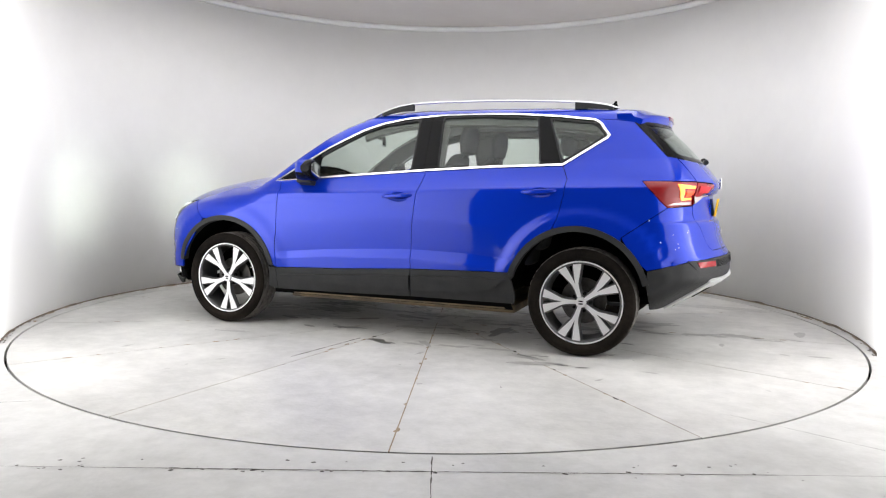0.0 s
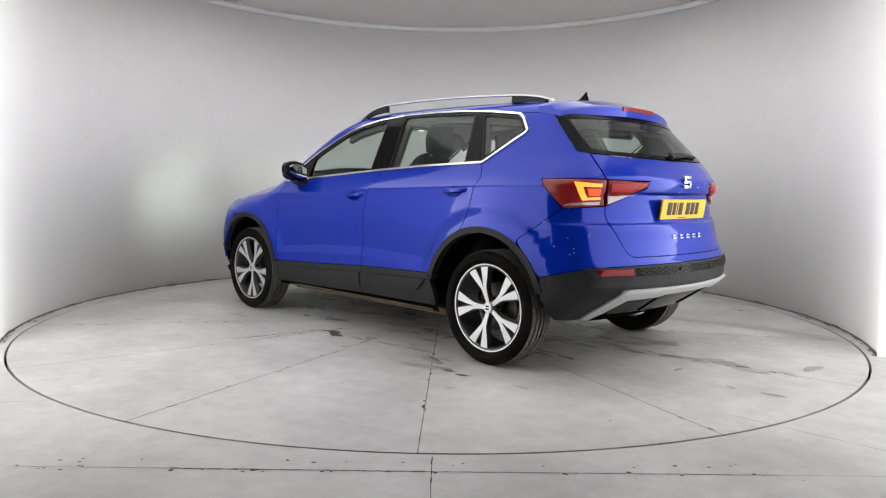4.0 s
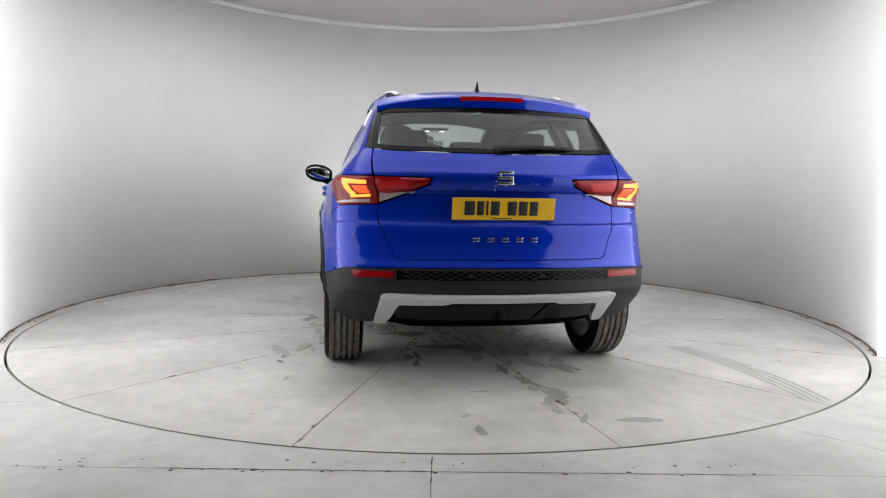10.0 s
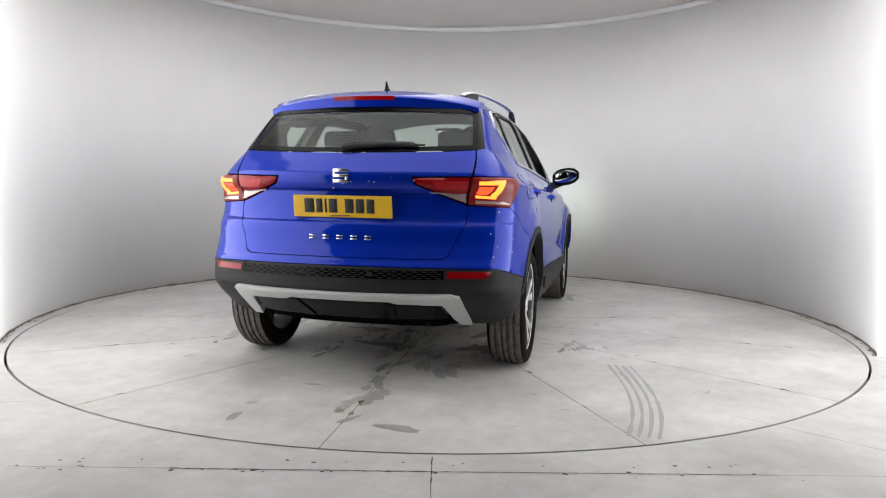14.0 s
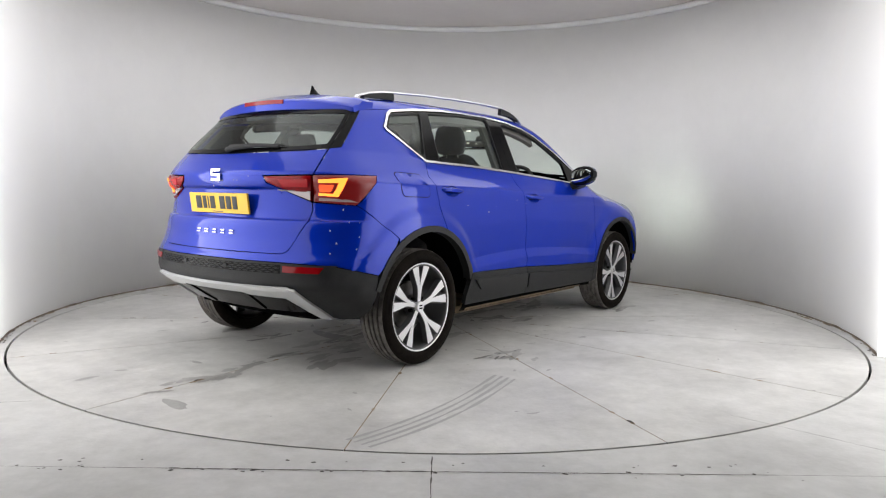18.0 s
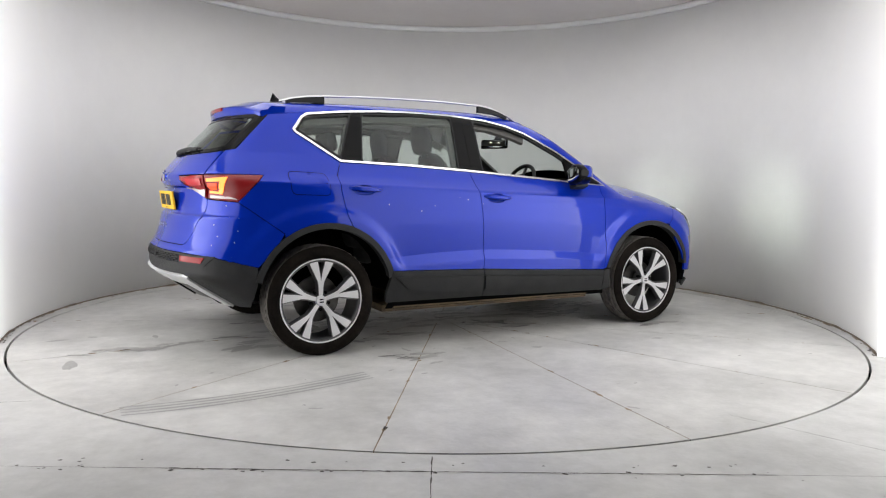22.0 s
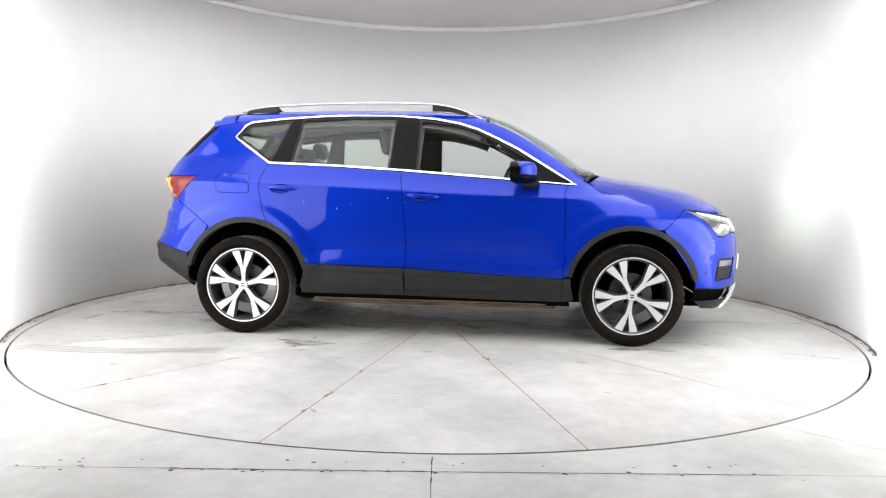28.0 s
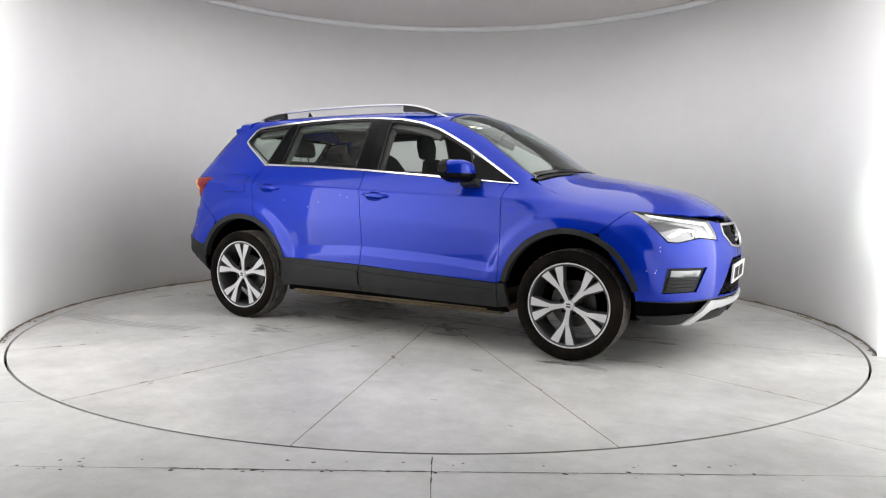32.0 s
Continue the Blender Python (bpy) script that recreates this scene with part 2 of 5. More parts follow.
def build_room():
    tagged(ring_wall("wall_round", WALL_R, WALL_R + .12, 0, WALL_H, WALL_END, 180 - WALL_END, WALL_Y, GLOW_WALL),
           "curved white wall round the turntable, with a glow added at both ends", "wall")
    tagged(ring_wall("trim", WALL_R - .035, WALL_R + .12, WALL_H + .002, WALL_H + .053, WALL_END, 180 - WALL_END, WALL_Y, TRIM_WHITE),
           "white trim along the top of the curved wall", "trim")
    # ceiling, floor
    bm = bmesh.new()
    box(bm, (9.4, 11.6, .1), pose(0, -2.0, WALL_H + .105))
    tagged(part("ceiling", bm, CEIL, None, smooth=False), "pinkish grey plain ceiling", "ceiling", kind="structure")
    verts, faces = [], []
    n = 160
    r = TABLE_R + .015
    for k in range(n):
        t = 2 * math.pi * k / n
        c, s = math.cos(t), math.sin(t)
        reach = min(4.6 / abs(c) if abs(c) > 1e-6 else 99, (3.7 if s > 0 else 7.7) / abs(s) if abs(s) > 1e-6 else 99)
        verts += [(r * c, r * s, 0), (reach * c, reach * s, 0), (r * c, r * s, -.06)]
    for k in range(n):
        a, b = 3 * k, 3 * ((k + 1) % n)
        faces += [(a, a + 1, b + 1, b), (a + 2, a, b, b + 2)]
    ob = mesh_object("floor", verts, faces, CONCRETE)
    tagged(ob, "pale grey painted concrete floor, scuffed", "floor", kind="structure")
    bm = bmesh.new()
    prism(bm, [((TABLE_R + .1) * math.cos(2 * math.pi * k / 64), (TABLE_R + .1) * math.sin(2 * math.pi * k / 64)) for k in range(64)], -.09, -.06)
    tagged(part("floor_pit", bm, DARK, None, smooth=False), "dark pit below the turntable", "floor", kind="structure")
    # outer walls of the hall behind the camera
    for name, size, m in (("wall_south", (9.4, .12, 2.94), pose(0, -7.76, 1.475)), ("wall_west", (.12, 11.5, 2.94), pose(-4.66, -2, 1.475)),
                          ("wall_east", (.12, 11.5, 2.94), pose(4.66, -2, 1.475)), ("wall_north", (9.4, .12, 2.94), pose(0, 3.76, 1.475))):
        bm = bmesh.new()
        box(bm, size, m)
        tagged(part(name, bm, BACKROOM, None, smooth=False), "dark plain hall wall", "wall", kind="structure")
    # tall light panels either side of the camera's opening
    a, b = Vector((2.86, -1.20, 0)), Vector((1.76, -3.24, 0))
    for s in (1, -1):
        p, q = Vector((a.x * s, a.y, 0)), Vector((b.x * s, b.y, 0))
        mid, d = (p + q) / 2, (q - p)
        m = Matrix.Translation((mid.x, mid.y, 1.36)) @ Matrix.Rotation(math.atan2(d.y, d.x), 4, "Z")
        lamp = new("light_panel")
        lamp.matrix_world = Matrix.Translation((mid.x, mid.y, 0))
        inv = lamp.matrix_world.inverted()
        side = -1 if (m.to_3x3() @ Vector((0, 1, 0))).dot(Vector((0, 1, 0))) < 0 else 1
        bm = bmesh.new()
        box(bm, (d.length, .02, 2.66), inv @ m @ pose(0, side * .02, 0))
        part("diffuser", bm, PANEL, lamp, "glowing white diffuser", smooth=False)
        bm = bmesh.new()
        box(bm, (d.length + .06, .10, 2.70), inv @ m @ pose(0, -side * .045, 0), .01)
        part("housing", bm, TRIM_WHITE, lamp, smooth=False)
        tagged(lamp, "tall white light panel standing beside the curved wall", "light panel", "light panels")

    # flat light panel in the ceiling over the car
    lamp = new("ceiling_light")
    lamp.matrix_world = pose(0, -.6, WALL_H + .05)
    bm = bmesh.new()
    box(bm, (4.4, 4.4, .02), pose(0, 0, -.012))
    part("diffuser", bm, CEIL_PANEL, lamp, "glowing white diffuser", smooth=False)
    bm = bmesh.new()
    for x, y, w, h in ((2.23, 0, .06, 4.52), (-2.23, 0, .06, 4.52), (0, 2.23, 4.4, .06), (0, -2.23, 4.4, .06)):
        box(bm, (w, h, .04), pose(x, y, -.016), .004)
    part("frame", bm, TRIM_WHITE, lamp, smooth=False)
    tagged(lamp, "large flat white ceiling light over the turntable", "ceiling light")


build_room()


def build_floor_joints(floor):
    rnd = random.Random(5)

    def joint(name, a, b, w, mat, bits=60):
        a, b = Vector(a), Vector(b)
        d = b - a
        n = Vector((-d.y, d.x)).normalized()
        verts, faces = [], []
        for k in range(bits + 1):
            p = a + d * k / bits
            half = w * (.35 + rnd.random() * .9) / 2
            off = (rnd.random() - .5) * w * .5
            verts += [(p.x + n.x * (off + half), p.y + n.y * (off + half), .0012), (p.x + n.x * (off - half), p.y + n.y * (off - half), .0012)]
        faces = [(2 * k, 2 * k + 1, 2 * k + 3, 2 * k + 2) for k in range(bits)]
        ob = mesh_object(name, verts, faces, mat, floor)
        return ob
    joint("floor_joint", (-.97, -3.13), (-.02, -3.13), .008, GAP)
    joint("floor_joint", (-3.0, -3.135), (-.97, -3.13), .003, GAP)
    joint("floor_joint", (-.02, -3.13), (1.1, -3.12), .005, GAP)
    joint("floor_joint", (1.1, -3.12), (3.0, -3.11), .003, GAP)
    joint("floor_joint", (-.02, -2.98), (-.02, -4.4), .005, GAP)
    joint("floor_joint", (1.35, -2.42), (2.4, -3.45), .003, GAP)
    joint("floor_joint", (-1.9, -2.35), (-2.9, -2.6), .003, GAP)
    for k in range(46):
        x, y = rnd.uniform(-1.6, 1.4), rnd.choice((-3.13, -3.13, -3.06)) + rnd.gauss(0, .018)
        chip(floor, x, y, rnd.uniform(.004, .013), rnd, GAP)


def chip(parent, x, y, r, rnd, mat, name="chip", stretch=1., turn=0., z=.0016):
    n = 9 if r < .02 else 22
    verts, q = [], r
    for k in range(n):
        t = 2 * math.pi * k / n
        q = r * rnd.uniform(.55, 1.15) if n == 9 else min(max(q + r * rnd.uniform(-.32, .32), .35 * r), 1.2 * r)
        px, py = q * math.cos(t) * stretch, q * math.sin(t) * .7
        verts.append((x + px * math.cos(turn) - py * math.sin(turn), y + px * math.sin(turn) + py * math.cos(turn), z))
    return mesh_object(name, verts, [tuple(range(n))], mat, parent)


build_floor_joints(bpy.data.objects["floor"])


# ---- the turntable ----
def build_table():
    table = new("turntable")
    tagged(table, "round concrete turntable in wedge-shaped plates with rusty joints", "turntable")
    n = 14
    for k in range(n):
        a0, a1 = radians(-175 + 360 / n * k), radians(-175 + 360 / n * (k + 1))
        g = .003
        pts = []
        for r, m in ((.25, 3), (TABLE_R, 14)):
            d = g / r
            row = [(r * math.cos(a0 + d + (a1 - a0 - 2 * d) * i / m), r * math.sin(a0 + d + (a1 - a0 - 2 * d) * i / m)) for i in range(m + 1)]
            pts += row if not pts else row[::-1]
        bm = bmesh.new()
        prism(bm, pts[::-1], -.03, 0)
        part("deck_plate", bm, DECK, table, smooth=False)
    bm = bmesh.new()
    prism(bm, [(.247 * math.cos(2 * math.pi * k / 40), .247 * math.sin(2 * math.pi * k / 40)) for k in range(40)], -.03, 0)
    part("hub_plate", bm, DECK, table, smooth=False)
    bm = bmesh.new()
    prism(bm, [((TABLE_R - .01) * math.cos(2 * math.pi * k / 80), (TABLE_R - .01) * math.sin(2 * math.pi * k / 80)) for k in range(80)], -.055, -.0012)
    part("joint_filler", bm, RUST, table, "rusty brown joint filler", smooth=False)
    return table


turntable = build_table()
# ---- the car's body: one smooth solid, from which every panel is cut ----
def curve(xs, ys):
    """A smooth curve through few points (monotone between them)."""
    xs, ys = np.array(xs, float), np.array(ys, float)
    h, d = np.diff(xs), np.diff(ys) / np.diff(xs)
    m = np.zeros(len(xs))
    m[0], m[-1] = d[0], d[-1]
    for i in range(1, len(xs) - 1):
        if d[i - 1] * d[i] > 0:
            w1, w2 = 2 * h[i] + h[i - 1], h[i] + 2 * h[i - 1]
            m[i] = (w1 + w2) / (w1 / d[i - 1] + w2 / d[i])

    def at(x):
        x = np.clip(np.asarray(x, float), xs[0], xs[-1])
        i = np.clip(np.searchsorted(xs, x) - 1, 0, len(xs) - 2)
        t = (x - xs[i]) / h[i]
        return (ys[i] * (1 + 2 * t) * (1 - t) ** 2 + h[i] * m[i] * t * (1 - t) ** 2
                + ys[i + 1] * t * t * (3 - 2 * t) + h[i] * m[i + 1] * t * t * (t - 1))
    return at


def smax(a, b, k):
    return np.maximum(a, b) + np.maximum(k - np.abs(a - b), 0) ** 2 / (4 * k)


plan = curve([-2.2, -1.95, -1.7, -1.32, -.8, -.2, .5, 1.0, 1.35, 1.7, 1.95, 2.2],
             [.79, .84, .876, .905, .893, .893, .893, .898, .91, .885, .83, .76])
flank = curve([.15, .24, .34, .47, .56, .72, .86, .985, 1.005, 1.06, 1.20, 1.36, 1.50, 1.58, 1.66],
              [-.10, -.05, -.012, .002, .002, -.002, -.009, -.025, -.043, -.085, -.150, -.225, -.292, -.345, -.44])
cabin = curve([-2.2, -1.2, -.3, .4, .95, 1.3], [0, 0, 0, -.004, -.03, -.06])
ridge = curve([-2.3, -1.80, -1.5, -1.0, -.5, -.1, .2, .42, .8, 1.05, 1.16, 1.5, 1.8, 2.0, 2.15, 2.3],
              [1.49, 1.548, 1.572, 1.594, 1.600, 1.598, 1.568, 1.505, 1.30, 1.14, 1.092, 1.038, .968, .90, .82, .7])
tail = curve([.15, .28, .38, .45, .5, .62, .665, .70, .74, .836, .85, .90, 1.0, 1.013, 1.075, 1.13, 1.3, 1.45, 1.5, 1.6],
             [-1.65, -1.86, -2.01, -2.11, -2.165, -2.155, -2.13, -2.115, -2.10, -2.078, -2.060, -2.048, -2.038, -2.060, -2.078, -2.045, -1.895, -1.75, -1.71, -1.66])
nose = curve([.15, .24, .34, .48, .62, .74, .82, .9, 1.0, 1.2],
             [1.95, 2.08, 2.14, 2.155, 2.155, 2.14, 2.115, 2.06, 1.95, 1.65])


crease = curve([-1.2, -.82, -.5, -.188, .3, .87, 1.2], [.56, .585, .606, .613, .595, .553, .53])


shoulder = curve([-1.9, -1.1, -.25, .9, 1.4], [1.055, 1.043, 1.018, .990, .975])
# how much higher the screen and the bonnet stand along the middle than at their sides
rise = curve([.05, .42, .8, 1.05, 1.16, 1.5, 1.8, 2.0, 2.2], [0, .040, .055, .046, .046, .046, .054, .052, .036])


def width(x, z):
    """Half the body's width."""
    edge = shoulder(x)
    w = plan(x) + flank(z - (edge - .995) * np.clip(1 - np.abs(z - edge) / .16, 0, 1)) + cabin(x) * np.clip((z - .9) / .2, 0, 1)
    w = w + .024 * np.exp(-((x + 1.75) / .28) ** 2 - ((z - 1.115) / .07) ** 2)
    for axle in (-1.319, 1.319):
        r = np.hypot(x - axle, z - .36)
        flare = np.clip((.575 - r) / .075, 0, 1)
        w = w + .017 * flare * flare * (3 - 2 * flare) * np.clip((z - .40) / .15, 0, 1)
    up = np.clip((x + 1.0) / .25, 0, 1) * np.clip((.95 - x) / .2, 0, 1)
    edge = crease(x)
    reach = .045 + .02 * np.clip((.9 - x) / 1.2, 0, 1)
    w = w - .017 * up * np.clip(1 - np.abs(z - edge) / np.where(z > edge, .20, reach), 0, 1)
    # twin shoulder line, strongest on the front wing
    line = shoulder(x) - .020
    fade = np.clip((x + .5) / 1.0, 0, 1) * np.clip((1.28 - x) / .35, 0, 1)
    return w + .010 * fade * np.clip(1 - np.abs(z - line) / np.where(z > line, .012, .05), 0, 1)


def solid(x, y, z):
    """Below zero inside the body."""
    ay = np.abs(y)
    side = ay - width(x, z)
    top = (z - (ridge(x) + rise(x) - (.055 + .65 * rise(x)) * (ay / .6) ** 2.2)) * .75
    back = (tail(z) + .10 * (ay / .6) ** 2.4 - x) * .9
    front = (x - nose(z) + .27 * (ay / .8) ** 2.3) * .9
    f = smax(side, top, .075)
    f = smax(f, back, .10)
    f = smax(f, front, .12)
    return smax(f, .19 - z, .05)


def steep(p):
    """The outward normals of the body."""
    e = 2e-3
    g = np.stack([solid(p[:, 0] + e, p[:, 1], p[:, 2]) - solid(p[:, 0] - e, p[:, 1], p[:, 2]),
                  solid(p[:, 0], p[:, 1] + e, p[:, 2]) - solid(p[:, 0], p[:, 1] - e, p[:, 2]),
                  solid(p[:, 0], p[:, 1], p[:, 2] + e) - solid(p[:, 0], p[:, 1], p[:, 2] - e)], 1)
    return g / np.linalg.norm(g, axis=1)[:, None]
# ---- panels cut from the body ----
from mathutils.geometry import delaunay_2d_cdt

SCALE = {"side": (1, 1), "top": (1, 1), "nose": (radians(1.0), 1), "rear": (radians(1.0), 1), "hoop": (1, radians(.8))}


def cast(kind, uv):
    """Points of the body under a flat outline: from the side (x, z), from above (x, y), round the nose or the
    tail (degrees, z), or round the cabin (x, degrees)."""
    u, v = uv[:, 0], uv[:, 1]
    zero, one = np.zeros(len(u)), np.ones(len(u))
    if kind == "side":
        o, d = np.stack([u, zero, v], 1), np.stack([zero, one, zero], 1)
    elif kind == "top":
        o, d = np.stack([u, v, .3 * one], 1), np.stack([zero, zero, one], 1)
    elif kind == "hoop":
        o, d = np.stack([u, zero, .75 * one], 1), np.stack([zero, np.cos(np.radians(v)), np.sin(np.radians(v))], 1)
    else:
        s = 1 if kind == "nose" else -1
        o, d = np.stack([s * one, zero, v], 1), np.stack([s * np.cos(np.radians(u)), np.sin(np.radians(u)), zero], 1)
    a, b = 1.5 * one, .02 * one
    grid, found = np.linspace(1.5, .02, 75), np.zeros(len(u), bool)

    def at(s):
        p = o + d * s[:, None]
        return solid(p[:, 0], p[:, 1], p[:, 2])
    for g0, g1 in zip(grid[:-1], grid[1:]):
        inside = (at(g1 * one) < 0) & ~found
        a[inside], b[inside] = g0, g1
        found |= inside
    for _ in range(24):
        m = (a + b) / 2
        out = at(m) > 0
        a, b = np.where(out, m, a), np.where(out, b, m)
    return o + d * ((a + b) / 2)[:, None]


def area2(p):
    return sum(p[i - 1][0] * p[i][1] - p[i][0] * p[i - 1][1] for i in range(len(p)))


def shrink(p, d):
    """Move each side of an outline inwards by d."""
    if area2(p) < 0:
        p = p[::-1]
    q, n = [], len(p)
    for i in range(n):
        a, b, c = np.array(p[i - 1]), np.array(p[i]), np.array(p[(i + 1) % n])
        e, f = b - a, c - b
        e, f = e / (np.linalg.norm(e) + 1e-12), f / (np.linalg.norm(f) + 1e-12)
        n1, n2 = np.array((-e[1], e[0])), np.array((-f[1], f[0]))
        k = n1 + n2
        k = k / max(np.dot(k, k) / 2, .35)
        q.append(tuple(b + k * d))
    return q


def soft(p, r, n=4, only=None):
    """Round an outline's corners."""
    q = []
    for i in range(len(p)):
        a, b, c = Vector(p[i - 1]), Vector(p[i]), Vector(p[(i + 1) % len(p)])
        if only is not None and i not in only:
            q.append(tuple(b))
            continue
        s, e = b + (a - b).normalized() * min(r, (a - b).length * .45), b + (c - b).normalized() * min(r, (c - b).length * .45)
        q += [tuple((1 - t) ** 2 * s + 2 * t * (1 - t) * b + t * t * e) for t in (k / n for k in range(n + 1))]
    return q


def even_odd(pts, loops):
    inside = np.zeros(len(pts), bool)
    for loop in loops:
        for (x0, y0), (x1, y1) in zip(loop, loop[1:] + loop[:1]):
            if y0 == y1:
                continue
            hit = ((pts[:, 1] > y0) != (pts[:, 1] > y1)) & (pts[:, 0] < x0 + (pts[:, 1] - y0) * (x1 - x0) / (y1 - y0))
            inside ^= hit
    return inside


def patch(name, parent, mat, outline, kind, lift=0., thick=.012, step=.05, inset=.0022, mirror=False, label="", holes=(), crown=0.):
    """A sheet that lies on the body over an outline, with thickness and edges. crown: how far it bulges."""
    su, sv = SCALE[kind]
    loops = [[(u * su, v * sv) for u, v in loop] for loop in (outline, *holes)]
    loops = [shrink(loop, inset if i == 0 else -inset) if inset else loop for i, loop in enumerate(loops)]
    fine = []
    for loop in loops:
        out = []
        for a, b in zip(loop, loop[1:] + loop[:1]):
            n = max(1, int(math.hypot(b[0] - a[0], b[1] - a[1]) / (step * .8)))
            out += [(a[0] + (b[0] - a[0]) * k / n, a[1] + (b[1] - a[1]) * k / n) for k in range(n)]
        fine.append(out)
    flat = np.array([p for loop in fine for p in loop])
    lo, hi = flat.min(0), flat.max(0)
    gx = np.arange(lo[0] + step / 2, hi[0], step)
    gy = np.arange(lo[1] + step / 2, hi[1], step)
    grid = np.array([(x, y) for x in gx for y in gy]) if len(gx) and len(gy) else np.zeros((0, 2))
    # finer rows along the body's crisp lines
    rows = []
    if kind == "side":
        xs = np.arange(lo[0], hi[0], step)
        rows = [np.stack([xs, crease(xs) + d], 1) for d in (-.065, -.055, -.045, -.012, -.003, .003, .012)]
        rows += [np.stack([xs, shoulder(xs) + d], 1) for d in (-.032, -.020, -.014, -.008, .001, .010, .020)]
    elif kind == "rear":
        xs = np.arange(lo[0], hi[0], step)
        rows = [np.stack([xs, xs * 0 + z], 1) for z in (.829, .836, .843, .850, .857, .993, 1.0, 1.006, 1.013, 1.02)]
    if rows and max(hi - lo) > .3:
        keep = np.ones(len(grid), bool)
        for row in rows:
            if len(grid):
                keep &= np.abs(grid[:, 1] - np.interp(grid[:, 0], row[:, 0], row[:, 1])) > .008
        grid = np.concatenate([grid[keep], *rows])
        grid = grid[(grid[:, 1] > lo[1]) & (grid[:, 1] < hi[1])]
    if len(grid):
        grid = grid[even_odd(grid, fine)]
    if len(grid):
        near = np.array([np.min(np.hypot(flat[:, 0] - p[0], flat[:, 1] - p[1])) for p in grid])
        grid = grid[near > min(step * .45, .006 if rows else 1)]
    pts = [Vector(p) for p in flat] + [Vector(p) for p in grid]
    edges, k = [], 0
    for loop in fine:
        edges += [(k + i, k + (i + 1) % len(loop)) for i in range(len(loop))]
        k += len(loop)
    vs, es, fs, *_ = delaunay_2d_cdt(pts, edges, [], 0, 1e-7)
    uv = np.array([tuple(v) for v in vs])
    tri = np.array([f for f in fs if len(f) == 3])
    tri = tri[even_odd(uv[tri].mean(1), fine)]
    p = cast(kind, uv / np.array((su, sv)))
    nrm = steep(p)
    bulge = 0.
    if crown:
        d = np.array([np.min(np.hypot(flat[:, 0] - q[0], flat[:, 1] - q[1])) for q in uv])
        d = d / max(d.max(), 1e-6)
        bulge = (crown * np.sqrt(np.clip(1 - (1 - d) ** 2, 0, 1)))[:, None]
    top, low = p + nrm * (lift + bulge), p + nrm * (lift - thick)
    side = {}
    for t in tri:
        for a, b in ((t[0], t[1]), (t[1], t[2]), (t[2], t[0])):
            if (b, a) in side:
                del side[(b, a)]
            else:
                side[(a, b)] = 1
    # faces look outwards
    a, b, c = top[tri[:, 0]], top[tri[:, 1]], top[tri[:, 2]]
    flip = (np.cross(b - a, c - a) * nrm[tri[:, 0]]).sum() < 0
    verts, normals = list(top), list(nrm)
    faces = [tuple(t[::-1]) if flip else tuple(t) for t in tri]
    for a, b in side:
        if flip:
            a, b = b, a
        n = np.cross(top[b] - top[a], nrm[a])
        n = n / (np.linalg.norm(n) + 1e-12)
        k = len(verts)
        verts += [top[a], top[b], low[b], low[a]]
        normals += [n] * 4
        faces.append((k, k + 3, k + 2, k + 1))
    obs = []
    for s in ((1, -1) if mirror else (1,)):
        w = np.array(verts) * (1, s, 1)
        nn = np.array(normals) * (1, s, 1)
        me = bpy.data.meshes.new(name)
        me.from_pydata(w.tolist(), [], faces if s > 0 else [f[::-1] for f in faces])
        me.polygons.foreach_set("use_smooth", [True] * len(me.polygons))
        me.update()
        if not crown:
            me.normals_split_custom_set_from_vertices(nn.tolist())
        me.materials.append(mat)
        ob = new(name, me)
        ob.parent = parent[0 if s > 0 else 1] if isinstance(parent, (list, tuple)) else parent
        obs.append(tagged(ob, label))
    return obs


def ribbon(path, w, kind):
    """The outline of a band of width w along a path; w may change along it."""
    su, sv = SCALE[kind]
    p = [np.array((u * su, v * sv)) for u, v in path]
    left, right = [], []
    for i, q in enumerate(p):
        d = p[min(i + 1, len(p) - 1)] - p[max(i - 1, 0)]
        d = d / np.linalg.norm(d)
        n = np.array((-d[1], d[0])) * (w[i] if isinstance(w, (list, tuple)) else w) / 2
        left.append(q + n)
        right.append(q - n)
    return [(a / su, b / sv) for a, b in left + right[::-1]]


def arc(cx, cz, r, a0, a1, n=16):
    return [(cx + r * math.cos(radians(a0 + (a1 - a0) * k / n)), cz + r * math.sin(radians(a0 + (a1 - a0) * k / n))) for k in range(n + 1)]


car = new("car")
tagged(car, "bright blue five-door compact SUV with black cladding, lamps lit", "car")
AT = Matrix.Translation((.040, .014, 0))

# lines that neighbouring panels share, seen from the side
BELT = [(-1.165, 1.172), (-.7, 1.158), (-.241, 1.133), (.342, 1.093), (.946, 1.052)]
CHROME_TOP = [(.946, 1.052), (.825, 1.134), (.56, 1.297), (.40, 1.378), (.289, 1.430), (.15, 1.474), (-.026, 1.506), (-.31, 1.528),
              (-.60, 1.529), (-.83, 1.521), (-1.1, 1.500), (-1.335, 1.472), (-1.375, 1.448), (-1.437, 1.366), (-1.425, 1.345)]
B_GAP = [(-.241, 1.133), (-.205, .95), (-.186, .75), (-.181, .541), (-.189, .485)]
R_GAP = [(-1.165, 1.172), (-1.203, 1.09), (-1.197, 1.0), (-1.165, .85), (-1.135, .785)]
F_GAP = [(.946, 1.052), (.90, 1.07), (.866, 1.0), (.872, .80), (.873, .568), (.862, .44)]
REAR_ARCH = arc(-1.285, .362, .440, 18, 152)
FRONT_ARCH = arc(1.310, .370, .425, 168, 13)
CLAD = [(-.866, .500), (-.189, .485), (.323, .459), (.862, .440)]


def cut(path, a, b):
    return [p for p in path if a <= p[0] <= b]


